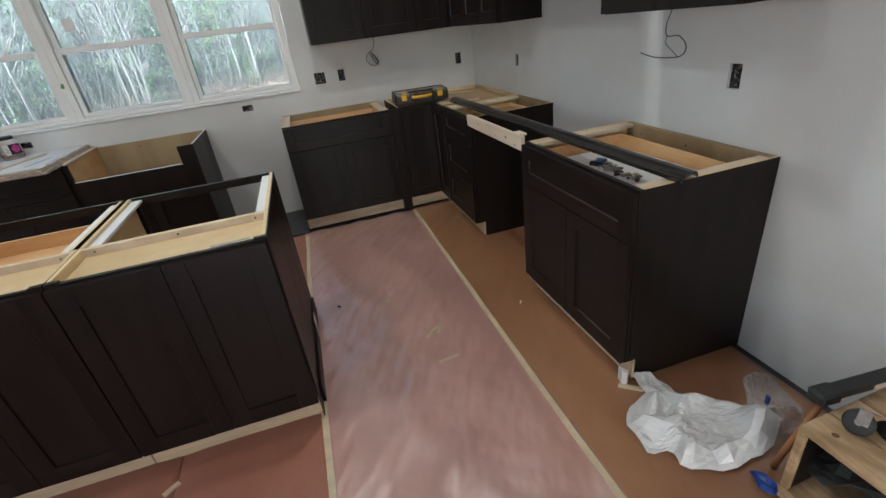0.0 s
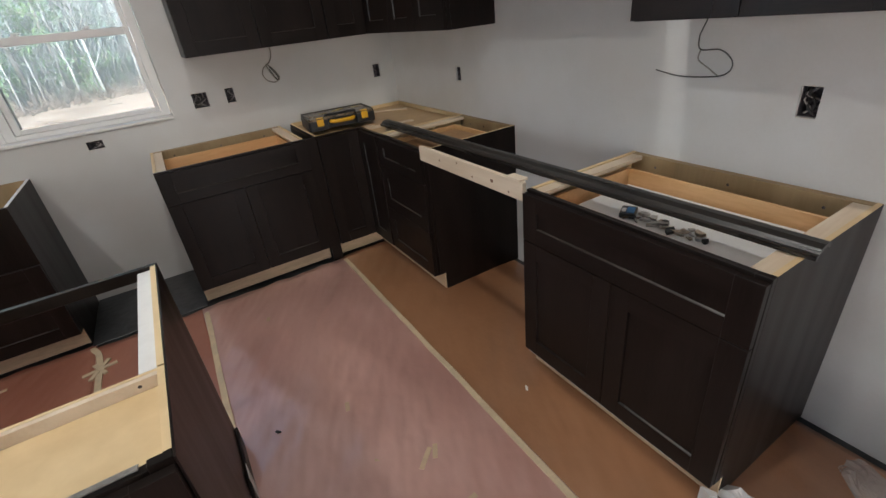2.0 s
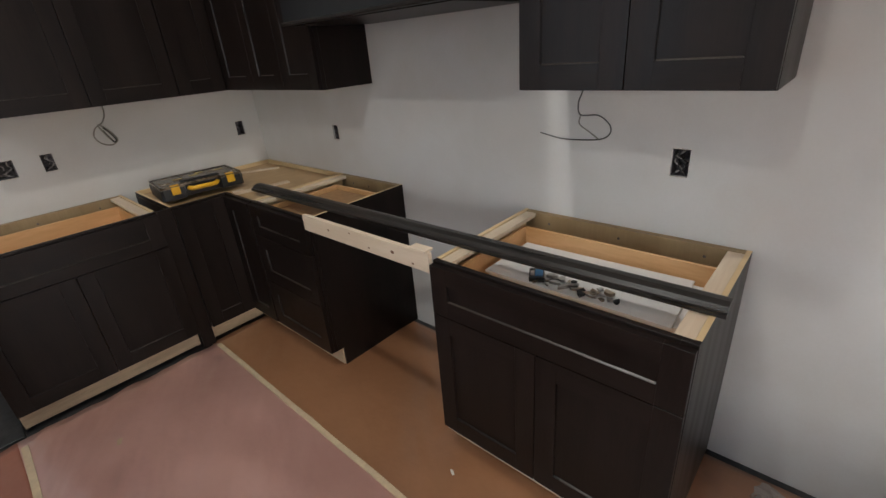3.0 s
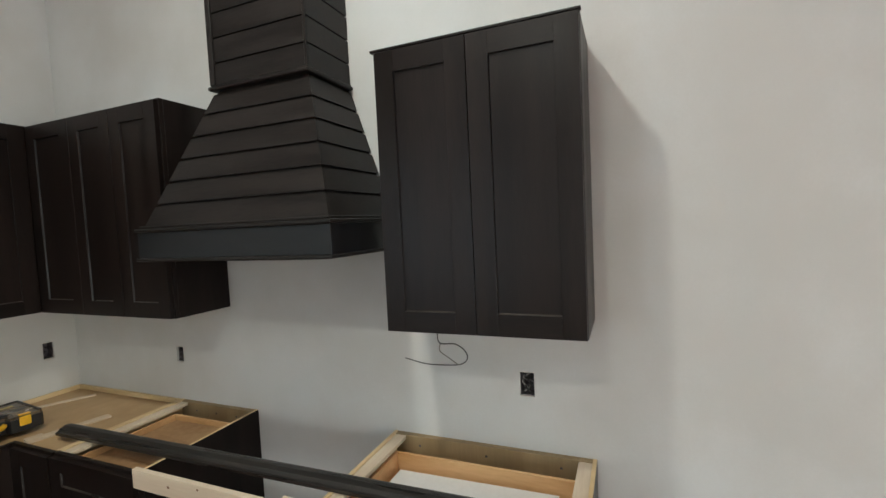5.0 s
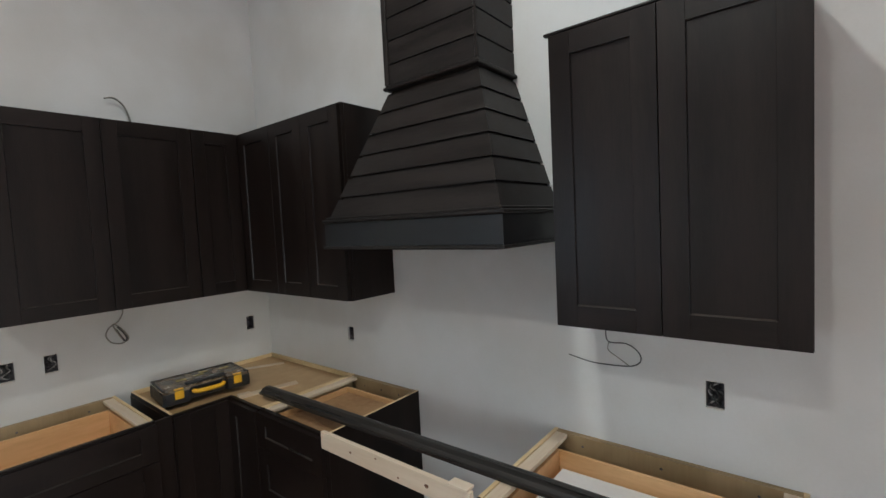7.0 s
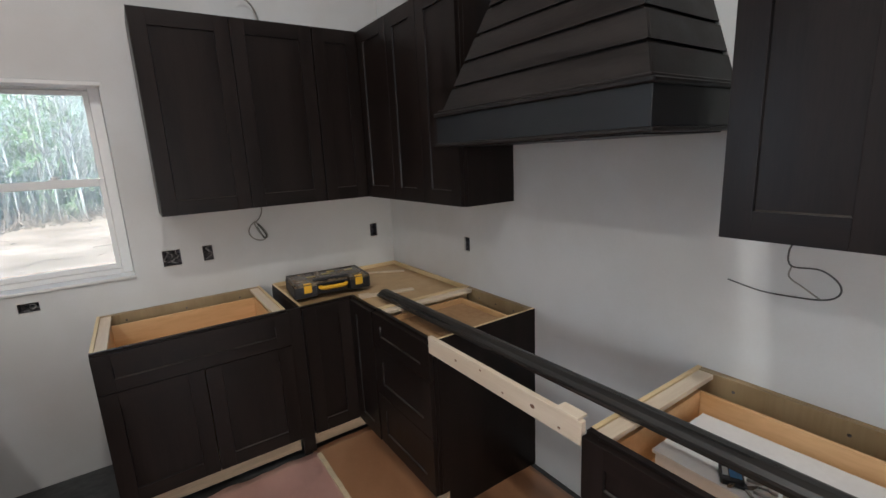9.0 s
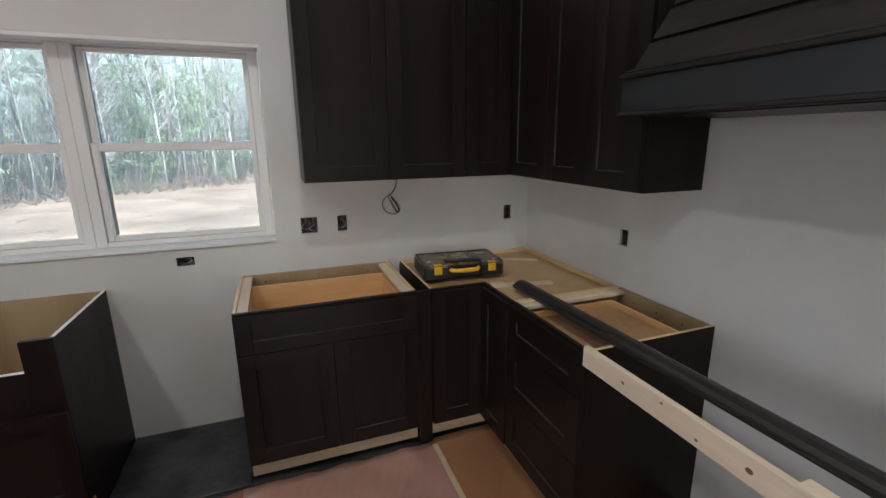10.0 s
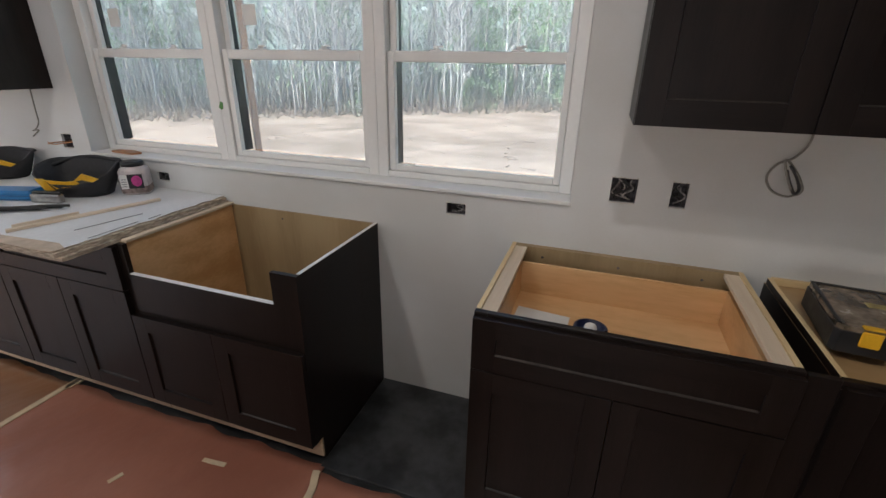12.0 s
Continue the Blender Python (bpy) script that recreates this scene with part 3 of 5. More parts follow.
# ---- cabinets ----
def shaker(x0, x1, z0, z1, parent, name="door", y=-0.021, mat=None, fw=0.067, m=None, glint=True, side_glint=False):
    """An overlay front: a bevelled frame round a recessed panel."""
    mat = mat or M_DARK
    t = 0.020
    fz = min(fw, (z1 - z0) * 0.33)
    b = 0.0007
    d = part(name, one(x0 + fw - 0.004, x1 - fw + 0.004, y + 0.008, y + t - 0.002, z0 + fz - 0.004, z1 - fz + 0.004), mat, parent)
    if m is not None:
        d.matrix_basis = m
    for a, c in ((x0, x0 + fw), (x1 - fw, x1)):
        part("stile", one(a, c, y, y + t, z0, z1, b), M_DARK, d)
    for a, c in ((z0, z0 + fz), (z1 - fz, z1)):
        part("rail", one(x0 + fw, x1 - fw, y + 0.0001, y + t, a, c), M_DARKH, d)
    # Thin beads carry the panel's edge highlights in their colour.
    bead = prism(bmesh.new(), [(y + 0.0022, z0 + fz + 0.0001), (y + 0.0079, z0 + fz + 0.0001), (y + 0.0079, z0 + fz + 0.0034)], 0, x0 + fw + 0.003, x1 - fw - 0.003)
    if glint:
        part("bead", bead, M_BEAD, d, "bead under the panel, paler for the light it catches")
    else:
        part("bead", bead, M_DARKH, d)
    side = prism(bmesh.new(), [(x0 + fw + 0.0001, y + 0.0022), (x0 + fw + 0.0020, y + 0.0079), (x0 + fw + 0.0001, y + 0.0079)], 2, z0 + fz + 0.004, z1 - fz - 0.003)
    part("bead", side, M_SIDEBEAD if side_glint else M_DARK, d)
    return d


def plain_board(name, parent, mats, *a, **k):
    return part(name, one(*a, **k), mats, parent)


H, TOE = 0.876, 0.165


def side_panel(bm, x0, x1, d, outer, toe=True, h=H):
    y0 = 0.052 if toe else 0.0
    pts = [(0.019, TOE), (y0, TOE), (y0, FZ), (d, FZ), (d, h), (0.019, h)] if toe else [(0.019, FZ), (d, FZ), (d, h), (0.019, h)]
    caps = (0, 1) if outer < 0 else (1, 0)
    prism(bm, pts, 0, x0, x1, cap=caps, edge=1)
    for f in bm.faces:
        if max(v.co.y for v in f.verts) < y0 + 0.001:
            f.material_index = 0


def drawer_box(c, w, d, z0=0.70, z1=0.80, x0=0.045, label=""):
    x1 = w - x0
    ya, yb = 0.022, d
    o = part("drawer_box", one(x0 + 0.012, x1 - 0.012, yb - 0.012, yb, z0, z1, 0.001), M_PLYD, c)
    part("drawer_side", one(x0, x0 + 0.0118, ya, yb, z0, z1, 0.001), M_PLYD, o)
    part("drawer_side", one(x1 - 0.0118, x1, ya, yb, z0, z1, 0.001), M_PLYD, o)
    part("drawer_end", one(x0 + 0.012, x1 - 0.012, ya, ya + 0.012, z0, z1, 0.001), M_PLYD, o)
    part("drawer_bottom", one(x0 + 0.012, x1 - 0.012, ya + 0.012, yb - 0.012, z0 + 0.010, z0 + 0.016), M_PLYD, o)
    return o


def base_cabinet(w, m, label, fronts, d=0.573, stretch=(1, 1), drawer=True, category="base cabinet", group="open-topped base cabinets", back=True, frame=True, sides=(1, 1)):
    """fronts: rows of (x0, x1, z0, z1, name). The face frame stands at y = 0 and the cabinet runs back to y = d."""
    c = thing("base_cabinet", label, category, m, group)
    t = 0.014
    L, R = bmesh.new(), bmesh.new()
    side_panel(L, 0, t, d, -1)
    side_panel(R, w - t, w, d, 1)
    part("side_panel", L, [M_DARK, M_PLY], c)
    part("side_panel", R, [M_DARK, M_PLY], c)
    if back:
        part("back_panel", one(t, w - t, d - 0.008, d, TOE, H - 0.001), M_BACK, c)
        hr = bmesh.new()
        box(hr, t, w - t, d - 0.022, d - 0.0085, H - 0.085, H - 0.002, 0.001)
        part("hanging_rail", hr, M_BACK, c)
        for hx in (0.12, w / 2, w - 0.12):
            k = bmesh.new()
            bmesh.ops.create_circle(k, cap_ends=True, radius=0.005, segments=10, matrix=Matrix.Translation((hx, d - 0.0225, H - 0.04)) @ Matrix.Rotation(radians(90), 4, "X"))
            part("screw_hole", k, M_HOLE, c)
    part("bottom_panel", one(t, w - t, 0.02, d - 0.009, TOE, TOE + 0.014), M_PLY, c)
    part("toe_board", one(0.001, w - 0.001, 0.040, 0.0485, FZ + 0.014, TOE + 0.003), M_TOE, c)
    if frame:
        fr = bmesh.new()
        box(fr, 0, 0.038, 0, 0.0185, TOE, H, 0.001)
        box(fr, w - 0.038, w, 0, 0.0185, TOE, H, 0.001)
        box(fr, 0.038, w - 0.038, 0, 0.0185, H - 0.036, H, 0.001)
        box(fr, 0.038, w - 0.038, 0, 0.0185, TOE, TOE + 0.03, 0.001)
        for f in fronts:
            if f[4] == "drawer_front":
                box(fr, 0.038, w - 0.038, 0.001, 0.018, f[2] - 0.02, f[2] + 0.015, 0.001)
        part("face_frame", fr, M_DARK, c)
    for x0, x1, z0, z1, nm in fronts:
        shaker(x0, x1, z0, z1, c, nm, glint=x0 > 0.1 or nm == "drawer_front")
    for s, xs in zip(stretch, ((t + 0.001, t + 0.046), (w - t - 0.046, w - t - 0.001))):
        if s:
            part("corner_stretcher", one(xs[0], xs[1], 0.019, d - 0.023, H - 0.020, H - 0.004, 0.001), M_PINE, c)
    if drawer:
        drawer_box(c, w, d - 0.085, 0.70, 0.838)
    return c


def two_door(w, zs=0.683, g=0.0015):
    return [(g, w - g, zs + 0.002, 0.866, "drawer_front"), (g, w / 2 - g, TOE + 0.002, zs - 0.002, "door"), (w / 2 + g, w - g, TOE + 0.002, zs - 0.002, "door")]


EAST = lambda y_far: Matrix.Translation((2.672, y_far, 0)) @ Matrix.Rotation(radians(-90), 4, "Z")
NORTH = lambda x: Matrix.Translation((x, 4.482, 0))
B1W = 0.793
b1 = base_cabinet(B1W, EAST(2.945), "open-topped dark base cabinet with two doors beside the range gap", two_door(B1W))
part("edge_strip", one(0.02, 0.70, -0.019, -0.004, TOE - 0.0025, TOE + 0.001), M_MELA, b1, "thin white strip under the doors")
b2 = base_cabinet(0.505, EAST(4.190), "dark-stained three-drawer base cabinet next to the corner, top open",
                  [(0.0015, 0.5035, 0.703, 0.866, "drawer_front"), (0.0015, 0.5035, 0.440, 0.698, "drawer_front"), (0.0015, 0.5035, TOE + 0.002, 0.435, "drawer_front")], stretch=(1, 0))
b3 = base_cabinet(0.788, NORTH(1.537), "open-topped dark base cabinet with two doors below the window wall", two_door(0.788, 0.695))
b5 = base_cabinet(0.762, NORTH(-0.609), "dark-stained base cabinet under a loose white board", two_door(0.762, 0.683))
b6 = base_cabinet(0.762, NORTH(-1.373), "dark-stained base cabinet under tools at the far end of the wall", two_door(0.762, 0.683))

# farmhouse sink cabinet, its apron cut down for the sink
b4 = thing("sink_cabinet", "empty dark sink base cabinet, its apron cut out for the sink", "sink cabinet", NORTH(0.155))
w4 = 0.790
for x0, x1, sg in ((0, 0.014, -1), (w4 - 0.014, w4, 1)):
    bm = bmesh.new()
    side_panel(bm, x0, x1, 0.573, sg)
    part("side_panel", bm, [M_DARK, M_PLYD], b4)
part("back_panel", one(0.014, w4 - 0.014, 0.565, 0.573, TOE, H - 0.001), M_BACK, b4)
part("bottom_panel", one(0.014, w4 - 0.014, 0.02, 0.564, TOE, TOE + 0.014), M_PLY, b4)
part("toe_board", one(0.001, w4 - 0.001, 0.040, 0.0485, FZ + 0.014, TOE + 0.003), M_TOE, b4)
ap = bmesh.new()
prism(ap, [(0, TOE), (w4, TOE), (w4, H), (w4 - 0.104, H), (w4 - 0.104, 0.755), (0.026, 0.755), (0.026, H), (0, H)], 1, 0, 0.0185, edge=0)
part("apron", ap, M_DARK, b4, "dark apron with a rectangular cut for the sink")
part("cut_edge", one(0.027, w4 - 0.105, 0.0005, 0.018, 0.7552, 0.7575), M_MELA, b4)
shaker(0.0015, w4 / 2 - 0.0005, TOE + 0.002, 0.583, b4, glint=False)
shaker(w4 / 2 + 0.0005, w4 - 0.0015, TOE + 0.002, 0.583, b4)
for hx in (0.30, w4 - 0.07):
    k = bmesh.new()
    bmesh.ops.create_circle(k, cap_ends=True, radius=0.005, segments=10, matrix=Matrix.Translation((hx, 0.5645, H - 0.04)) @ Matrix.Rotation(radians(90), 4, "X"))
    part("screw_hole", k, M_HOLE, b4)
for x0, x1 in ((w4 - 0.0135, w4 - 0.0005),):
    part("top_edge", one(x0, x1, 0.0195, 0.571, H, H + 0.002), M_MELA, b4)

# corner cabinet with an L-shaped front
cc = thing("corner_cabinet", "dark-stained L-shaped corner base cabinet with a plywood top panel", "corner cabinet")
CX, CY = 2.668, 4.478
Lp = [(2.393, CY), (CX, CY), (CX, 4.193), (WX - 0.002, 4.193), (WX - 0.002, WY - 0.002), (2.393, WY - 0.002)]
body = bmesh.new()
prism(body, Lp, 2, TOE, 0.852, cap=(0, 1), edge=0)
part("body", body, [M_DARK, M_PLYC], cc)
rim = bmesh.new()
for a, b, c, d in ((2.393, 2.407, CY + 0.019, WY - 0.016), (2.407, WX - 0.002, WY - 0.016, WY - 0.002), (WX - 0.016, WX - 0.002, 4.207, WY - 0.016), (CX + 0.019, WX - 0.002, 4.193, 4.207)):
    box(rim, a, b, c, d, 0.8522, H, 0.001, faces={"-x": 1 if a < 2.4 else 0})
part("top_rim", rim, [M_PLY, M_DARK], cc)
ffr = bmesh.new()
box(ffr, 2.393, CX + 0.018, CY, CY + 0.018, 0.8522, H, 0.001)
box(ffr, CX, CX + 0.018, 4.193, CY - 0.0005, 0.8522, H, 0.001)
part("face_frame", ffr, M_DARK, cc)
part("toe_board", one(2.393, 2.712, CY + 0.042, CY + 0.0505, FZ + 0.014, TOE - 0.001), M_TOE, cc)
part("toe_board", one(CX + 0.042, CX + 0.0505, 4.193, CY + 0.041, FZ + 0.014, TOE - 0.001), M_TOE, cc)
part("toe_base", prism(bmesh.new(), [(2.41, CY + 0.052), (2.74, CY + 0.052), (2.74, 4.21), (3.23, 4.21), (3.23, 5.04), (2.41, 5.04)], 2, FZ, TOE), M_DARK, cc)
shaker(0, 0.253, TOE + 0.002, 0.866, cc, m=Matrix.Translation((2.395, CY - 0.001, 0)))
shaker(0, 0.262, TOE + 0.002, 0.866, cc, m=Matrix.Translation((CX - 0.001, CY - 0.022, 0)) @ Matrix.Rotation(radians(-90), 4, "Z"))
fl = thing("filler_strip", "dark-stained filler strip closing the gap beside the corner cabinet", "filler strip")
part("strip", one(2.3265, 2.3915, 4.476, 4.494, FZ + 0.004, H - 0.001, 0.001), M_DARK, fl)

# island: a shallow row in front and a deep row behind
ISL = 2.482
FD = 0.268
for i, (x, dd) in enumerate(((0.875, 2), (0.239, 2), (-0.397, 2))):
    w = 0.633
    c = thing("island_cabinet", "shallow dark-stained island cabinet with two tall doors and an open top", "island cabinet", Matrix.Translation((x, ISL, 0)), "island cabinets")
    for x0, x1, sg in ((0, 0.014, -1), (w - 0.014, w, 1)):
        bm = bmesh.new()
        side_panel(bm, x0, x1, FD, sg)
        part("side_panel", bm, [M_DARK, M_PLY], c)
    part("back_panel", one(0.014, w - 0.014, FD - 0.008, FD, TOE, H - 0.001), M_PLY, c)
    part("hanging_rail", one(0.014, w - 0.014, FD - 0.021, FD - 0.0085, H - 0.030, H - 0.001, 0.001), M_PINE, c)
    for hx in (0.05, w / 2, w - 0.05):
        k = bmesh.new()
        bmesh.ops.create_circle(k, cap_ends=True, radius=0.004, segments=10, matrix=Matrix.Translation((hx, FD - 0.0215, H - 0.015)) @ Matrix.Rotation(radians(90), 4, "X"))
        part("screw_hole", k, M_HOLE, c)
    part("bottom_panel", one(0.014, w - 0.014, 0.02, FD - 0.009, TOE, TOE + 0.014), M_PLY, c)
    part("top_panel", one(0.0145, w - 0.0145, 0.0190, FD - 0.0215, H - 0.036, H - 0.029), M_PLY, c, "pale plywood panel closing the shallow cabinet top")
    part("toe_board", one(0.001, w - 0.001, 0.026, 0.038, FZ, 0.148), M_TOE, c)
    fr = bmesh.new()
    box(fr, 0, 0.038, 0, 0.0185, TOE, H, 0.001)
    box(fr, w - 0.038, w, 0, 0.0185, TOE, H, 0.001)
    box(fr, 0.038, w - 0.038, 0, 0.0185, H - 0.036, H - 0.006, 0.001)
    box(fr, 0.038, w - 0.038, 0, 0.0185, TOE - 0.015, TOE + 0.03, 0.001)
    part("face_frame", fr, M_DARK, c)
    shaker(0.0015, w / 2 - 0.0015, TOE - 0.012, 0.862, c, glint=False)
    shaker(w / 2 + 0.0015, w - 0.0015, TOE - 0.012, 0.862, c, glint=False)
for i, x in enumerate((0.875, 0.205, -0.397)):
    w = (0.633, 0.650, 0.600)[i]
    c = thing("island_cabinet", "deep open-topped island cabinet without doors, its frame facing the sink" if i == 0 else "deep open-topped island cabinet with a wooden drawer box inside",
              "island cabinet", Matrix.Translation((x + w, 3.312, 0)) @ Matrix.Rotation(radians(180), 4, "Z"), "island cabinets")
    d = 0.556
    for x0, x1, sg in ((0, 0.014, -1), (w - 0.014, w, 1)):
        bm = bmesh.new()
        side_panel(bm, x0, x1, d, sg)
        part("side_panel", bm, [M_DARK, M_PLY], c)
    fr = bmesh.new()
    box(fr, 0, 0.032, 0, 0.0185, TOE, H, 0.001)
    box(fr, w - 0.032, w, 0, 0.0185, TOE, H, 0.001)
    box(fr, 0.032, w - 0.032, 0, 0.0185, H - 0.036, H, 0.001)
    box(fr, 0.032, w - 0.032, 0, 0.0185, TOE, TOE + 0.03, 0.001)
    part("face_frame", fr, M_DARK, c)
    part("toe_board", one(0.001, w - 0.001, 0.040, 0.0485, FZ + 0.014, TOE + 0.003), M_TOE, c)
    # Light wood stretchers, coloured white for the sky they reflect.
    part("corner_stretcher", one(0.015, 0.051, 0.02, d - 0.01, H - 0.022, H - 0.010, 0.001), M_MELA, c)
    part("corner_stretcher", one(w - 0.055, w - 0.015, 0.02, d - 0.01, H - 0.022, H - 0.010, 0.001), M_MELA, c)
    if i:
        drawer_box(c, w, d - 0.05, 0.72, 0.80)
        part("bottom_panel", one(0.014, w - 0.014, 0.02, d, TOE, TOE + 0.014), M_PLY, c)
ms = thing("metal_strip", "thin dull metal strip lying along the island front edge", "metal strip")
part("strip", one(1.34, 1.46, 2.484, 2.497, H + 0.0008, H + 0.0035, 0.0008), M_METAL, ms)
ep = thing("end_panel", "dark-stained plywood panel closing the end of the island", "end panel")
part("skin", one(1.5085, 1.5125, 2.480, 3.312, FZ, H - 0.001, 0.0005), M_DARK, ep)
part("base_strip", one(1.5128, 1.524, 2.56, 3.30, FZ + 0.006, 0.15, 0.002), M_DARKH, ep)
part("label_scrap", one(1.5246, 1.5262, 3.00, 3.065, 0.075, 0.195), M_PAPER, ep)


# wall cabinets
def wall_cabinet(w, m, label, seams, z0=1.370, z1=2.294, d=0.285):
    c = thing("wall_cabinet", label, "wall cabinet", m, "wall cabinets")
    bm = bmesh.new()
    box(bm, 0, 0.014, 0.0195, d, z0, z1, 0.0008)
    box(bm, w - 0.014, w, 0.0195, d, z0, z1, 0.0008)
    box(bm, 0.014, w - 0.014, d - 0.008, d, z0, z1)
    box(bm, 0.014, w - 0.014, 0.0195, d - 0.008, z1 - 0.014, z1)
    part("case", bm, M_DARK, c)
    part("bottom_panel", one(0.014, w - 0.014, 0.0195, d - 0.0085, z0 + 0.012, z0 + 0.026), M_PINE, c)
    part("bottom_rail", one(0.0142, w - 0.0142, d - 0.03, d - 0.009, z0 + 0.0005, z0 + 0.0118), M_PINE, c)
    part("face_frame", one(0, w, 0, 0.019, z0, z1, 0.001), M_DARK, c)
    for a, b in zip(seams, seams[1:]):
        shaker(a + 0.0015, b - 0.0015, z0 + 0.003, z1 - 0.010, c, side_glint=True)
    return c


wall_cabinet(0.806, Matrix.Translation((1.882, WY - 0.287, 0)), "dark-stained shaker wall cabinet with two closed doors beside the window", (0, 0.405, 0.806))
wall_cabinet(0.548, Matrix.Translation((2.691, WY - 0.287, 0)), "dark-stained corner wall cabinet, its narrow door closed", (0, 0.252))
wall_cabinet(0.950, Matrix.Translation((2.962, 4.765, 0)) @ Matrix.Rotation(radians(-90), 4, "Z"), "dark-stained shaker wall cabinet between the corner and the range hood", (0.024, 0.360, 0.651, 0.948))
u3 = wall_cabinet(0.636, Matrix.Translation((2.962, 2.782, 0)) @ Matrix.Rotation(radians(-90), 4, "Z"), "dark-stained shaker wall cabinet with two tall closed doors", (0, 0.311, 0.636), z1=2.284)
part("top_cleat", one(-0.022, 0.640, -0.004, 0.015, 2.2845, 2.292, 0.001), M_DARKH, u3)
wall_cabinet(0.80, Matrix.Translation((-1.672, WY - 0.287, 0)), "dark-stained shaker wall cabinet on the far side of the windows", (0, 0.4, 0.8))

# range hood
hood = thing("range_hood", "dark-stained wooden range hood with a tapering shiplap body and boxed chimney", "range hood")
HY0, HY1 = 2.880, 3.778
XB = WX - 0.003


def lerp(a, b, t):
    return a + (b - a) * t


def plank_ring(parent, lo, hi, rows, gap, thick):
    """Boards between a lower and an upper outline (x, y0, y1, z): front, near side, far side."""
    xa, ya0, ya1, za = lo
    xb, yb0, yb1, zb = hi
    for r in range(rows):
        t0, t1 = r / rows, (r + 1) / rows - gap
        P = []
        for t in (t0, t1):
            P.append((lerp(xa, xb, t), lerp(ya0, yb0, t), lerp(ya1, yb1, t), lerp(za, zb, t)))
        (x0, p0, q0, z0), (x1, p1, q1, z1) = P
        e = 0.0008

        def slab4(outer, inward):
            bm = bmesh.new()
            o = [bm.verts.new(v) for v in outer]
            n = [bm.verts.new(Vector(v) + Vector(inward)) for v in outer]
            bm.faces.new(o)
            bm.faces.new(n[::-1])
            for k in range(4):
                bm.faces.new((o[k], o[(k + 1) % 4], n[(k + 1) % 4], n[k]))
            part("plank", bm, M_HOOD, parent)
        slab4([(x0, p0 + e, z0), (x0, q0 - e, z0), (x1, q1 - e, z1), (x1, p1 + e, z1)], (thick, 0, 0))
        slab4([(x0 + thick, p0, z0), (XB, p0, z0), (XB, p1, z1), (x1 + thick, p1, z1)], (0, thick, 0))
        slab4([(x0 + thick, q0, z0), (XB, q0, z0), (XB, q1, z1), (x1 + thick, q1, z1)], (0, -thick, 0))


def frustum(lo, hi):
    bm = bmesh.new()
    vs = []
    for x, y0, y1, z in (lo, hi):
        vs.append([bm.verts.new(p) for p in ((x, y0, z), (x, y1, z), (XB, y1, z), (XB, y0, z))])
    bm.faces.new(vs[0])
    bm.faces.new(vs[1])
    for k in range(4):
        bm.faces.new((vs[0][k], vs[0][(k + 1) % 4], vs[1][(k + 1) % 4], vs[1][k]))
    return bm


body = part("hood_body", frustum((2.832, 2.912, 3.746, 1.752), (2.994, 3.078, 3.508, 2.282)), M_HOOD, hood)
plank_ring(body, (2.822, 2.902, 3.756, 1.762), (2.984, 3.068, 3.518, 2.276), 6, 0.022, 0.009)
chim = part("chimney", frustum((2.987, 3.077, 3.509, 2.284), (2.987, 3.077, 3.509, 2.664)), M_HOOD, hood)
plank_ring(chim, (2.977, 3.067, 3.519, 2.290), (2.977, 3.067, 3.519, 2.667), 4, 0.018, 0.009)
band = part("bottom_band", one(2.802, XB, HY0 + 0.004, HY1 - 0.004, 1.640, 1.738, 0.002), M_BAND, hood)
part("lower_moulding", one(2.794, XB, HY0 - 0.004, HY1 + 0.004, 1.628, 1.640, 0.003), M_HOOD, band)
part("upper_moulding", one(2.794, XB, HY0 - 0.004, HY1 + 0.004, 1.738, 1.753, 0.004), M_HOOD, band)
part("upper_step", one(2.806, XB, HY0 + 0.009, HY1 - 0.009, 1.753, 1.763, 0.003), M_HOOD, band)
part("under_panel", one(2.83, 3.22, HY0 + 0.04, HY1 - 0.04, 1.624, 1.6278), M_DARKH, hood)
col = bmesh.new()
box(col, 2.960, XB, 3.052, 3.534, 2.276, 2.290, 0.004)
box(col, 2.968, XB, 3.060, 3.526, 2.290, 2.298, 0.003)
part("collar", col, M_HOOD, hood)
for y0, y1 in ((3.505, 3.530), (3.062, 3.073)):
    part("corner_trim", one(2.969, 2.976 if y0 < 3.3 else 2.986, y0, y1, 2.299, 2.671, 0.002), M_HOOD, chim)

# ---- loose things at the range wall ----
bar = thing("crown_moulding", "long dark-stained strip of cove moulding lying across the open cabinets", "moulding")
prof = [(-0.042, 0.000), (-0.034, 0.000), (-0.020, 0.010), (0.000, 0.018), (0.020, 0.020), (0.034, 0.014), (0.042, 0.008),
        (0.042, 0.020), (0.036, 0.028), (0.026, 0.030), (0.004, 0.030), (-0.018, 0.024), (-0.030, 0.014), (-0.042, 0.012)]
bm = bmesh.new()
prism(bm, [(p[0] * 0.80, p[1]) for p in prof], 1, 0.0, 2.235)
strip = part("moulding_strip", bm, surf("dark_stain_strip", (0.022, 0.020, 0.018), 0.30, 0.4, 3, 0.006, 26, stretch=(8, 0.4, 8)), bar)
bar.matrix_world = Matrix.Translation((2.842, 2.132, H + 0.001)) @ Matrix.Rotation(radians(1.05), 4, "Z")

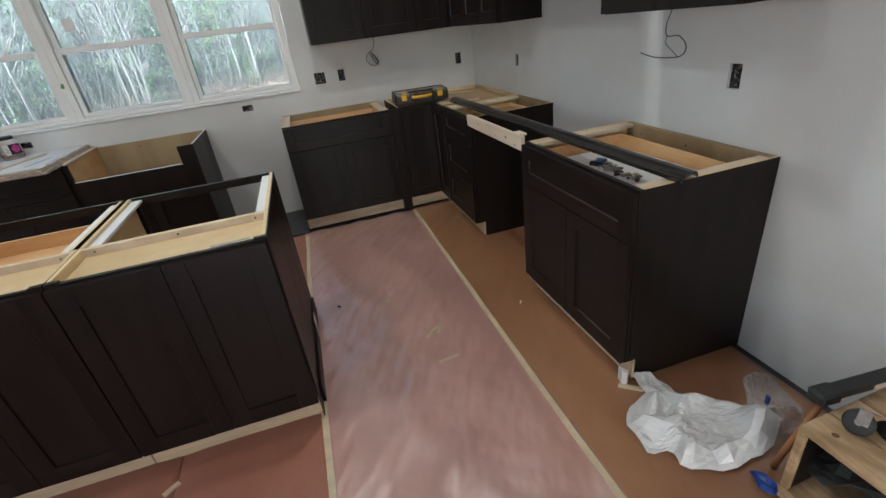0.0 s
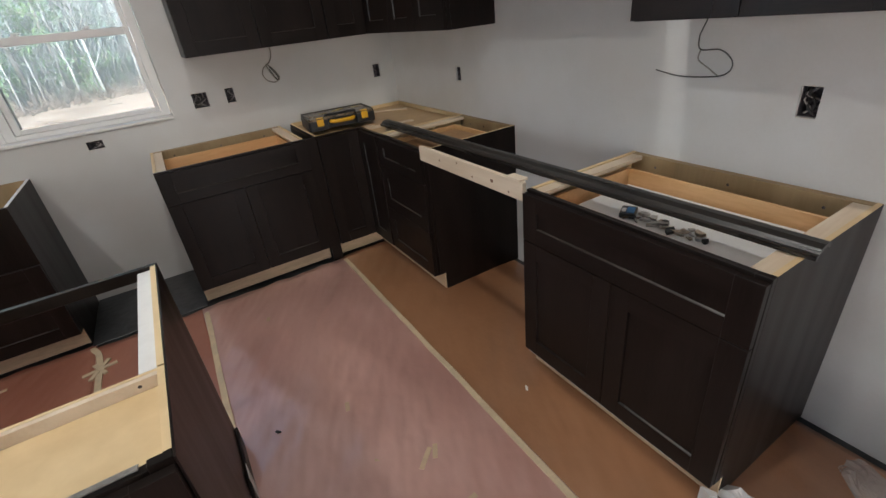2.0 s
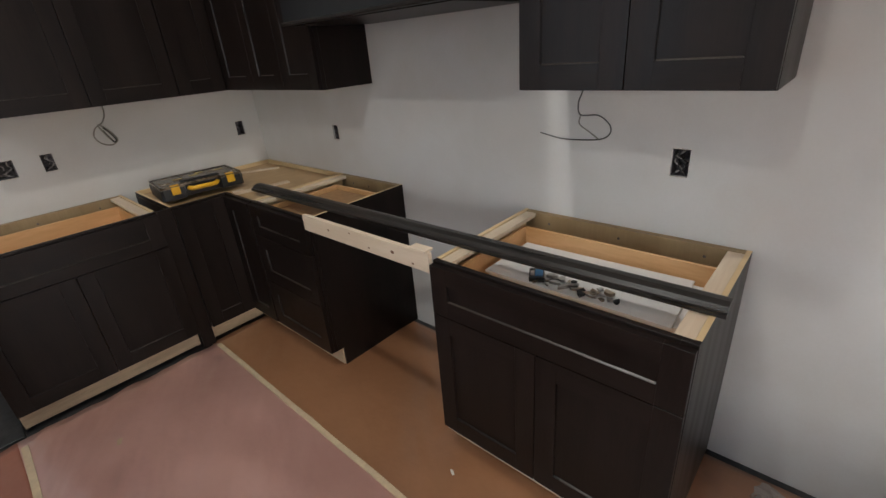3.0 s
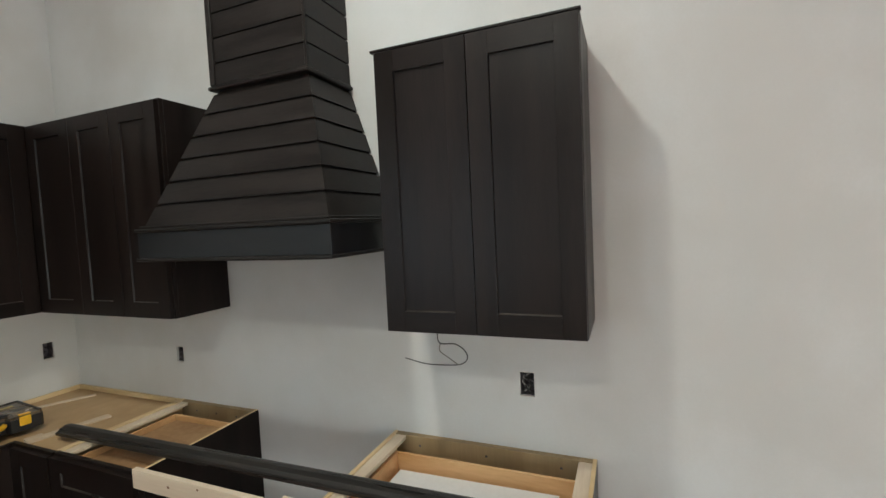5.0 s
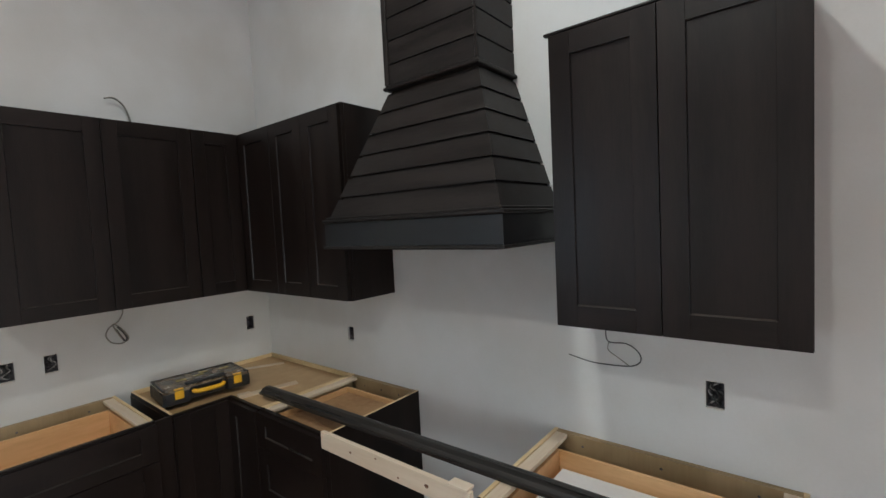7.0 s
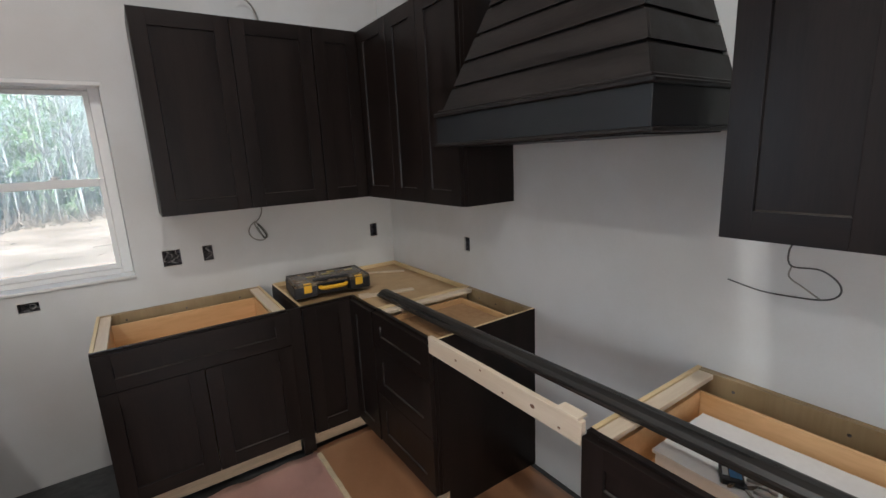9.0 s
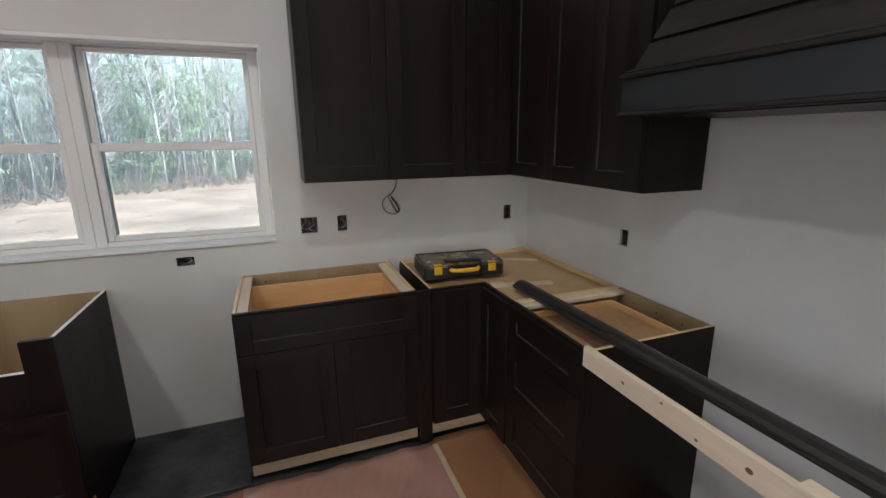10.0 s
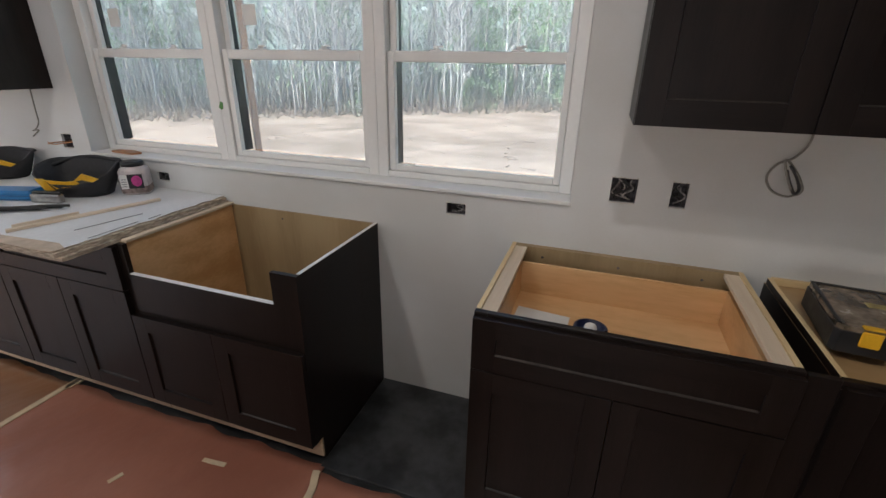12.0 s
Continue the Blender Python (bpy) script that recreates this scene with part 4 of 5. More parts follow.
pb = thing("pine_board", "knotty raw pine board spanning the open range gap", "board")
part("board", one(2.652, 2.6715, 2.946, 3.684, 0.833, 0.903, 0.0015), M_PINE, pb)
for ky, kz, r in ((3.50, 0.87, 0.005), (3.36, 0.887, 0.004), (3.12, 0.868, 0.007), (3.02, 0.85, 0.004), (3.25, 0.853, 0.004)):
    k = bmesh.new()
    bmesh.ops.create_circle(k, cap_ends=True, radius=r, segments=12, matrix=Matrix.Translation((2.6514, ky, kz)) @ Matrix.Rotation(radians(90), 4, "Y") @ Matrix.Diagonal((1, 1.3, 1, 1)))
    part("knot", k, M_KNOT, pb)
cl = thing("wood_cleat", "small raw wood offcut screwed at the end of the board", "wood offcut")
part("cleat", one(2.648, 2.688, 2.955, 3.03, 0.9032, 0.912, 0.001), M_PINE, cl)

org = thing("organizer_case", "black organizer case with yellow latches on the corner cabinet", "organizer case",
            Matrix.Translation((2.408, 4.612, 0.877)) @ Matrix.Rotation(radians(-5.5), 4, "Z"))
NOTCH = [(0.0, 0.012), (0.012, 0.0), (0.118, 0.0), (0.126, 0.030), (0.299, 0.030), (0.307, 0.0), (0.413, 0.0), (0.425, 0.012), (0.425, 0.255), (0.415, 0.265), (0.010, 0.265), (0.0, 0.255)]
part("tray", prism(bmesh.new(), NOTCH, 2, 0.0, 0.058), M_BLACK, org)
lid = part("lid", prism(bmesh.new(), [(0.2125 + (p[0] - 0.2125) * 0.985, 0.1325 + (p[1] - 0.1325) * 0.98) for p in NOTCH], 2, 0.0585, 0.071), M_CLEAR, org, "smoked translucent lid")
for x0, x1, y0, y1 in ((0.004, 0.421, 0.250, 0.262), (0.004, 0.014, 0.012, 0.249), (0.411, 0.421, 0.012, 0.249)):
    part("lid_edge", one(x0, x1, y0, y1, 0.0712, 0.0745, 0.001), M_BLACK, lid)
part("handle_block", one(0.112, 0.313, 0.034, 0.072, 0.0712, 0.083, 0.005), M_BLACK, lid)
for x in (0.150, 0.275):
    part("divider", one(x, x + 0.005, 0.075, 0.245, 0.0712, 0.0730, 0.0005), M_BLACK, lid)
for x, y in ((0.19, 0.16), (0.23, 0.20), (0.10, 0.14), (0.33, 0.18)):
    part("fastener_pack", one(x, x + 0.05, y, y + 0.03, 0.0712, 0.0722, 0.0003), M_YELD, lid)
for x in (0.050, 0.335):
    lt = part("latch", one(x, x + 0.042, -0.006, 0.0, 0.024, 0.066, 0.003), M_YEL, org)
    part("latch_top", one(x, x + 0.042, -0.005, 0.014, 0.0712, 0.0765, 0.002), M_YEL, lt)
hd = bmesh.new()
tube(hd, smooth_path([(0.138, 0.012, 0.044), (0.150, -0.006, 0.042), (0.175, -0.012, 0.041), (0.250, -0.012, 0.041), (0.275, -0.006, 0.042), (0.287, 0.012, 0.044)], 5), 0.0115, 10)
part("handle", hd, M_YEL, org)
for x in (0.130, 0.283):
    part("handle_arm", one(x, x + 0.012, 0.004, 0.029, 0.036, 0.056, 0.003), M_BLACK, org)

for pts, z, lab in (([(2.70, 4.455), (2.715, 4.500), (3.02, 4.430), (3.01, 4.388)], 0.8525, "thin pale wood offcut on the corner cabinet top"),
                    ([(2.705, 4.457), (2.715, 4.498), (2.775, 4.484), (2.765, 4.443)], 0.8608, "short raw wood block on the corner cabinet top"),
                    ([(2.86, 4.97), (3.18, 4.80), (3.19, 4.82), (2.87, 4.99)], 0.8525, "thin wooden strip lying on the corner cabinet top")):
    o = thing("wood_offcut", lab, "wood offcut", None, "offcuts on the corner cabinet")
    part("stick", prism(bmesh.new(), pts, 2, z, z + 0.008), M_PINE, o)

# white boards and hardware scraps in the drawer of the range-side cabinet
sb = thing("shelf_board", "white melamine shelf boards lying in the open drawer", "shelf board")
part("board", prism(bmesh.new(), [(2.84, 2.25), (3.135, 2.27), (3.120, 2.862), (2.845, 2.862)], 2, 0.7785, 0.788), M_MELA, sb)
part("board", prism(bmesh.new(), [(2.86, 2.235), (3.125, 2.235), (3.125, 2.86), (2.86, 2.86)], 2, 0.7165, 0.778), M_MELA, sb)
rs = random.Random(4)
for i in range(26):
    x, y = 2.885 + rs.uniform(-.025, .035), 2.42 + i * 0.0098 + rs.uniform(-.012, .012)
    o = thing("hardware_scrap", "crumpled dark metal and plastic hardware scrap on a white board", "hardware", Matrix.Translation((x, y, 0.7925)) @ Matrix.Rotation(rs.uniform(0, 6), 4, "Z") @ Matrix.Rotation(rs.uniform(-0.35, 0.35), 4, "X"), "hardware scraps")
    a, b = rs.uniform(.008, .022), rs.uniform(.003, .010)
    pts = [(-a, -b), (a, -b * .6), (a * .7, b), (0, b * 1.4), (-a * .8, b * .7)]
    part("piece", prism(bmesh.new(), pts, 2, 0, rs.uniform(.003, .012)), rs.choice([M_BLACK, M_METAL, M_BOARD, M_BLACK, M_CLEAR, M_METAL]), o)
pk = thing("hardware_packet", "small packet with a blue printed card among the scraps", "packet", Matrix.Translation((2.892, 2.685, 0.7885)) @ Matrix.Rotation(0.5, 4, "Z"))
part("packet", one(-.035, .035, -.025, .025, 0, .018, .003), M_BLACK, pk)
part("card", one(-.025, .02, -.02, .005, .0182, .0195), M_BLUE, pk)
part("print", one(-.02, .01, .008, .02, .0182, .0195), M_PAPER, pk)

pp = thing("paper_sheet", "white printed sheet in the open cabinet drawer", "paper sheet")
part("sheet", prism(bmesh.new(), [(1.60, 4.64), (1.78, 4.62), (1.79, 4.82), (1.61, 4.84)], 2, 0.7165, 0.7175), M_PAPER, pp)
rg = thing("jar_lid", "dark blue ring-shaped lid standing in the open drawer", "lid", Matrix.Translation((1.855, 4.660, 0.717)))
part("ring", lathe(bmesh.new(), [(0.048, 0.0), (0.050, 0.03), (0.050, 0.072), (0.044, 0.075), (0.040, 0.072), (0.038, 0.05), (0.0, 0.05)][:6], 24), M_NAVY, rg)
part("crumple", lathe(bmesh.new(), [(0.018, 0.02), (0.024, 0.05), (0.016, 0.078), (0.006, 0.084)], 9), M_PAPER, rg)
M_CARD = surf("brown_cardboard", (0.33, 0.18, 0.075), 0.6, 0.14, 3, 0.01, 40, second=(0.40, 0.24, 0.115))
rp = thing("cardboard_pack", "flat brown cardboard pack lying in the three-drawer cabinet", "cardboard pack")
part("pack", prism(bmesh.new(), [(2.735, 3.745), (3.140, 3.750), (3.138, 4.110), (2.738, 4.115)], 2, 0.7165, 0.818), M_CARD, rp)
part("flap", prism(bmesh.new(), [(2.80, 3.80), (2.98, 3.79), (3.00, 4.02), (2.82, 4.04)], 2, 0.8184, 0.8205), M_CARD, rp)


# ---- loose cables ----
def cable(pts, r, mat, label, cat="cable"):
    o = thing("cable", label, cat, None, "loose cables")
    part("cord", tube(bmesh.new(), smooth_path(pts, 8), r, 6), mat, o)


y = WY - 0.03
cable([(2.386, y + .02, 1.395), (2.386, y, 1.325), (2.36, y, 1.275), (2.32, y, 1.25), (2.303, y, 1.21), (2.325, y, 1.17), (2.37, y, 1.155), (2.40, y, 1.175), (2.39, y, 1.21), (2.355, y, 1.255),
       (2.335, y - .01, 1.262), (2.36, y - .01, 1.20), (2.385, y - .01, 1.165), (2.40, y - .01, 1.185), (2.37, y - .01, 1.235)], 0.0035, M_WIREG, "coiled grey electrical cable hanging below the wall cabinet")
cable([(2.355, y, 1.25), (2.375, y - .01, 1.22), (2.395, y, 1.18), (2.38, y - .012, 1.17), (2.36, y, 1.21), (2.35, y, 1.235)], 0.0045, M_WIREB, "twisted dark cable ends below the wall cabinet")
x = WX - 0.03
cable([(x + .02, 2.70, 1.395), (x, 2.71, 1.335), (x, 2.722, 1.30), (x, 2.712, 1.262), (x, 2.65, 1.262), (x, 2.61, 1.235), (x, 2.606, 1.205), (x, 2.635, 1.185), (x, 2.70, 1.178), (x, 2.78, 1.178), (x, 2.865, 1.194)], 0.0023, M_WIREB,
      "thin dark cable looping below the tall wall cabinet")
cable([(x, 2.712, 1.262), (x, 2.715, 1.232), (x, 2.68, 1.208), (x, 2.645, 1.185)], 0.0022, M_WIREG, "grey cable end curling beside the dark loop")
cable([(2.50, WY - 0.02, 2.284), (2.50, WY - .025, 2.36), (2.475, WY - .03, 2.43), (2.43, WY - .04, 2.462), (2.385, WY - .05, 2.452)], 0.0045, M_WIREG, "grey cable sticking up behind the wall cabinets")
cable([(-1.02, WY - .02, 1.39), (-1.015, WY - .03, 1.27), (-1.02, WY - .03, 1.20), (-1.06, WY - .03, 1.16), (-1.09, WY - .03, 1.15), (-1.04, WY - .03, 1.155), (-1.10, WY - .03, 1.12)], 0.0035, M_WIREG, "grey cable hanging over the tool bags")

# ---- the left counter ----
ctb = thing("work_board", "stacked white-faced boards with torn edges over the base cabinets", "work board")
rb = random.Random(7)


def ragged(x0, x1, y0, y1, amp, n=26):
    pts = []
    for i in range(n):
        pts.append((x0 + (x1 - x0) * i / n, y0 + rb.uniform(-amp, amp)))
    for i in range(n):
        pts.append((x1 + rb.uniform(-amp, amp), y0 + (y1 - y0) * i / n))
    for i in range(5):
        pts.append((x1 + (x0 - x1) * i / 5, y1))
    for i in range(5):
        pts.append((x0, y1 + (y0 - y1) * i / 5))
    return pts


part("lower_board", prism(bmesh.new(), ragged(-1.37, 0.150, 4.300, WY - 0.006, 0.004), 2, H + 0.001, H + 0.015, edge=1), [M_BOARD, M_BOARD], ctb)
part("middle_board", prism(bmesh.new(), ragged(-1.37, 0.138, 4.288, WY - 0.006, 0.006), 2, H + 0.0155, H + 0.030, edge=1), [M_BOARD, M_BOARD], ctb)
part("top_board", prism(bmesh.new(), ragged(-1.37, 0.126, 4.292, WY - 0.006, 0.007), 2, H + 0.0305, H + 0.036, edge=1), [M_FOAM, M_BOARD], ctb)
part("torn_paper", prism(bmesh.new(), [(-1.37, 4.284), (0.05, 4.284), (0.118, 4.290), (0.128, 4.33), (0.06, 4.355), (-0.2, 4.335), (-0.6, 4.35), (-1.37, 4.34)], 2, H + 0.0362, H + 0.0372), M_BOARDP, ctb, "torn brown facing paper")
CT = H + 0.0375
for k, (p0, p1) in enumerate((((0.11, 4.42), (0.105, 4.62)), ((0.112, 4.66), (0.108, 4.72)), ((-0.02, 4.46), (0.03, 4.70)))):
    cr = thing("pencil_line", "dark scuffed line on the white board", "mark", None, "marks on the board")
    part("mark", tube(bmesh.new(), [(*p0, CT + 0.0005), (*p1, CT + 0.0005)], 0.0012, 4), M_RUBBER, cr)
rl = thing("wood_strip", "raw wood strip lying along the edge of the sink opening", "wood strip")
part("strip", one(0.157, 0.183, 4.50, 5.045, H + 0.001, H + 0.012, 0.001), M_PINE, rl)
for pts, lab in (([(-0.235, 4.36), (-0.215, 4.35), (-0.065, 4.87), (-0.085, 4.88)], "long thin raw wood stick on the white board"),
                 ([(-0.27, 4.40), (-0.262, 4.395), (-0.20, 4.60), (-0.21, 4.605)], "thin raw wood stick beside the longer one")):
    o = thing("wood_stick", lab, "wood stick", None, "sticks on the white board")
    part("stick", prism(bmesh.new(), pts, 2, CT, CT + 0.010), M_PINE, o)

jar = thing("plastic_jar", "clear squarish plastic jar with dark lid and magenta label", "jar", Matrix.Translation((-0.296, 4.945, CT)) @ Matrix.Rotation(radians(38), 4, "Z") @ Matrix.Scale(0.92, 4))


def sq(bm, prof, n=32, p=4.0, mi=0):
    rings = []
    for r, z in prof:
        row = []
        for k in range(n):
            a = k * math.tau / n
            c, s = math.cos(a), math.sin(a)
            q = r / (abs(c) ** p + abs(s) ** p) ** (1 / p)
            row.append(bm.verts.new((q * c, q * s, z)))
        rings.append(row)
    for a, b in zip(rings, rings[1:]):
        for k in range(n):
            f = bm.faces.new((a[k], a[(k + 1) % n], b[(k + 1) % n], b[k]))
            f.smooth, f.material_index = True, mi
    bm.faces.new(rings[0])
    bm.faces.new(rings[-1])
    return bm


part("jar_body", sq(bmesh.new(), [(0.058, 0.0), (0.066, 0.008), (0.066, 0.115), (0.060, 0.130), (0.048, 0.138), (0.048, 0.142)]), M_JAR, jar)
part("contents", sq(bmesh.new(), [(0.0665, 0.009), (0.0668, 0.012), (0.0668, 0.038), (0.0665, 0.042)]), M_JARLOW, jar)
part("jar_cap", lathe(bmesh.new(), [(0.052, 0.1425), (0.052, 0.160), (0.048, 0.165)], 28), M_BLACK, jar)
lb = part("label", one(-0.045, 0.050, -0.0705, -0.0672, 0.035, 0.108, 0.001), M_BLACK, jar)
part("label_panel", one(-0.050, -0.018, -0.0725, -0.0707, 0.035, 0.108), M_PAPER, lb)
part("label_mark", prism(bmesh.new(), [(0.022 + 0.024 * math.cos(a * math.tau / 12), 0.074 + 0.028 * math.sin(a * math.tau / 12)) for a in range(12)], 1, -0.0725, -0.0707), M_MAG, lb)
for i in range(4):
    part("label_line", one(-0.046, -0.024, -0.0738, -0.0727, 0.046 + i * 0.012, 0.049 + i * 0.012), M_BLACK, lb)


def tool_bag(m, label, s=1.0):
    b = thing("tool_bag", label, "tool bag", m, "tool bags")
    bm = bmesh.new()
    n = 32
    rings = []
    shape = [(0.0, 0.76), (0.22, 0.88), (0.55, 1.0), (0.95, 1.14), (1.0, 1.12), (0.95, 1.05), (0.5, 0.92), (0.10, 0.78)]
    for j, (t, k) in enumerate(shape):
        row = []
        for i in range(n):
            a = i * math.tau / n
            c, q = math.cos(a), math.sin(a)
            r = 1 / (abs(c) ** 2.6 + abs(q) ** 2.6) ** (1 / 2.6)
            top = 0.112 + 0.040 * q + 0.030 * abs(c) ** 2 + 0.012 * noise.noise(Vector((c * 2, q * 2, 5)))
            f = 1 + 0.05 * noise.noise(Vector((c * 3, q * 3, j * 0.7)))
            row.append(bm.verts.new((c * r * 0.155 * k * s * f, q * r * 0.10 * k * s * f, top * t * s)))
        rings.append(row)
    for a, c in zip(rings, rings[1:]):
        for i in range(n):
            bm.faces.new((a[i], a[(i + 1) % n], c[(i + 1) % n], c[i])).smooth = True
    bm.faces.new(rings[0])
    bm.faces.new(rings[-1])
    part("bag_body", bm, M_FABRIC, b)
    for pts in ([(-0.105, 0.038), (-0.138, 0.092), (-0.085, 0.098), (-0.058, 0.040)],
                [(-0.045, 0.048), (-0.078, 0.092), (0.000, 0.084), (0.048, 0.088), (0.060, 0.074), (0.020, 0.060)],
                [(0.040, 0.084), (0.088, 0.122), (0.136, 0.090), (0.112, 0.078), (0.080, 0.092)]):
        fb = bmesh.new()
        lo, hi = [], []
        for px, pz in pts:
            yy = -0.104 * (1 - (abs(px) / 0.175) ** 2.6) ** (1 / 2.6) * (0.80 + 0.34 * pz / 0.112)
            lo.append(fb.verts.new((px * s, (yy - 0.002) * s, pz * s)))
            hi.append(fb.verts.new((px * s, (yy - 0.008) * s, pz * s)))
        fb.faces.new(lo)
        fb.faces.new(hi)
        for i in range(len(pts)):
            q = (i + 1) % len(pts)
            fb.faces.new((lo[i], lo[q], hi[q], hi[i]))
        part("yellow_flap", fb, M_YEL, b)
    h = bmesh.new()
    tube(h, smooth_path([(-0.15 * s, 0.05 * s, 0.125 * s), (-0.08 * s, 0.105 * s, 0.150 * s), (0.02 * s, 0.115 * s, 0.155 * s), (0.12 * s, 0.07 * s, 0.148 * s), (0.19 * s, 0.02 * s, 0.150 * s)], 5), 0.008 * s, 8)
    part("handle", h, M_FABRIC, b)
    return b


tool_bag(Matrix.Translation((-0.50, 4.83, CT)) @ Matrix.Rotation(radians(24), 4, "Z"), "open black fabric tool bag with yellow flaps on the white board")
tool_bag(Matrix.Translation((-1.22, 4.90, CT)) @ Matrix.Rotation(radians(30), 4, "Z"), "small black and yellow tool bag near the wall", 0.9)
bl = thing("blue_case", "bright blue plastic case lying between the tools", "plastic case", Matrix.Translation((-0.70, 4.66, CT)) @ Matrix.Rotation(radians(20), 4, "Z"))
part("shell", one(-0.11, 0.11, -0.05, 0.05, 0, 0.045, 0.010), M_BLUE, bl)
part("seam", one(-0.111, 0.111, -0.051, 0.051, 0.022, 0.024), M_NAVY, bl)
stp = thing("stapler_tool", "grey metal hand stapler lying beside the tool bag", "hand tool", Matrix.Translation((-0.50, 4.67, CT)) @ Matrix.Rotation(radians(15), 4, "Z"))
part("body", one(-0.07, 0.07, -0.018, 0.018, 0.0, 0.038, 0.006), M_METAL, stp)
part("lever", one(-0.06, 0.075, -0.012, 0.012, 0.040, 0.050, 0.003), M_RUBBER, stp)
for i, (px, py, ang) in enumerate(((-0.46, 4.56, 28), (-0.52, 4.52, 22), (-0.56, 4.48, 30))):
    pl = thing("clamp_bar", "black steel hand clamp lying on the white board", "clamp", Matrix.Translation((px, py, CT)) @ Matrix.Rotation(radians(ang), 4, "Z"), "clamps on the white board")
    part("jaw", one(-0.16, 0.14, -0.008, 0.008, 0.004, 0.016, 0.002), M_BLACK, pl)
    h = bmesh.new()
    tube(h, smooth_path([(-0.16, -0.02, 0.012), (-0.05, -0.028, 0.016), (0.06, -0.012, 0.018), (0.14, -0.004, 0.016), (0.165, 0.006, 0.012)], 5), 0.006, 8)
    part("grip", h, M_RUBBER, pl)
    part("pin", lathe(bmesh.new(), [(0.010, 0.0), (0.010, 0.02)], 12, 0, (-0.13, -0.004)), M_METAL, pl)

# ---- plastic sheet, crate and tools on the floor ----
ps = thing("plastic_sheet", "crumpled translucent white plastic sheeting on the floor beside a cabinet", "plastic sheeting")


def crumple(pts, seed, hmax, lump=None, rings=11, n=46):
    """Crumpled film: an outline in plan filled with creased folds, raised where it is bunched."""
    bm = bmesh.new()
    P = [Vector((p[0], p[1])) for p in pts]
    c = sum(P, Vector((0, 0))) / len(P)
    out = []
    for k in range(n):
        f = k / n * len(P)
        i = int(f)
        q = P[i].lerp(P[(i + 1) % len(P)], f - i)
        out.append(c + (q - c) * (1 + 0.06 * noise.noise(Vector((k * 0.45, seed, 0)))))
    rows = []
    for j in range(1, rings + 1):
        t = j / rings
        row = []
        for k in range(n):
            q = c.lerp(out[k], t)
            v = Vector((q.x * 5 + seed, q.y * 5, seed))
            h = 0.9 * (1 - abs(noise.noise(v * 1.1)) * 3.2) + 0.5 * (1 - abs(noise.noise(v * 2.3 + Vector((3, 1, 0)))) * 3.0)
            h = max(0.0, h) + 0.25 * abs(noise.noise(v * 5))
            z = h * hmax * min(1, (1 - t) * 3.0 + 0.22)
            if lump:
                z += lump[2] * math.exp(-((q.x - lump[0]) ** 2 + (q.y - lump[1]) ** 2) / lump[3] ** 2) * (0.8 + 0.5 * h)
            row.append(bm.verts.new((q.x + 0.012 * noise.noise(v * 3), q.y + 0.012 * noise.noise(v * 3 + Vector((9, 0, 0))), FZ + 0.010 + z)))
        rows.append(row)
    mid = bm.verts.new((c.x, c.y, FZ + hmax * 0.4))
    for k in range(n):
        bm.faces.new((mid, rows[0][k], rows[0][(k + 1) % n]))
    for a, b in zip(rows, rows[1:]):
        for k in range(n):
            bm.faces.new((a[k], b[k], b[(k + 1) % n], a[(k + 1) % n]))
    return bm


SHEET = [(2.77, 2.215), (2.81, 2.195), (2.86, 2.05), (2.935, 1.985), (3.01, 1.90), (3.06, 1.87), (3.03, 1.78), (2.93, 1.74), (2.77, 1.73), (2.65, 1.80), (2.655, 1.86), (2.59, 1.875), (2.59, 2.00), (2.66, 2.07), (2.755, 2.09)]
part("film", crumple(SHEET, 2, 0.050, (2.985, 1.825, 0.12, 0.07)), M_POLY, ps)
M_POLYT = surf("thin_clear_film", (0.7, 0.7, 0.7), 0.3, 0.1, 9, 0.03, 30, alpha=0.35)
part("thin_film", crumple([(3.03, 1.90), (3.14, 2.03), (3.235, 2.00), (3.19, 1.83), (3.12, 1.77), (3.02, 1.77)], 9, 0.05), M_POLYT, ps, "nearly clear thin film")
part("blue_tag", one(3.000, 3.008, 1.825, 1.840, 0.165, 0.200, 0.002), M_BLUEK, ps)

cr = thing("wooden_crate", "rough low wooden dolly crate with knotty top boards", "crate", Matrix.Translation((2.808, 1.612, 0)) @ Matrix.Rotation(radians(1), 4, "Z"))
CH = 0.33
for i in range(3):
    part("top_board", one(0.0 + i * 0.114, 0.110 + i * 0.114, -0.62, 0.0, CH - 0.02, CH, 0.003), M_CRATE, cr)
for px in (0.0, 0.313):
    for yy in (-0.022, -0.618):
        part("corner_post", one(px, px + 0.020, yy, yy + 0.020, FZ + 0.01, CH - 0.0205, 0.002), M_CRATE, cr)
part("bottom_board", one(0.0, 0.335, -0.60, -0.021, 0.062, 0.078, 0.002), M_CRATE, cr)
# End and back boards are added in dark stain to imitate the shaded interior.
part("end_board", one(0.021, 0.312, -0.021, -0.004, 0.079, CH - 0.021, 0.002), M_DARKH, cr, "dark board added to darken the inside of the crate")
part("back_board", one(0.318, 0.332, -0.596, -0.024, 0.079, CH - 0.021, 0.002), M_DARKH, cr)
# The crate's dark contents, heaped higher to deepen the shade inside.
tb = thing("dark_bundle", "dark crumpled cloth bundle stuffed inside the low wooden crate", "cloth bundle")
part("cloth", crumple([(2.832, 1.05), (2.832, 1.585), (3.09, 1.575), (3.09, 1.05)], 7, 0.06, (2.96, 1.47, 0.175, 0.24)), M_RUBBER, tb)
tb.location.z = 0.018
part("edge_rail", one(-0.018, -0.0005, -0.62, 0.0, 0.032, 0.085, 0.002), M_CRATE, cr)
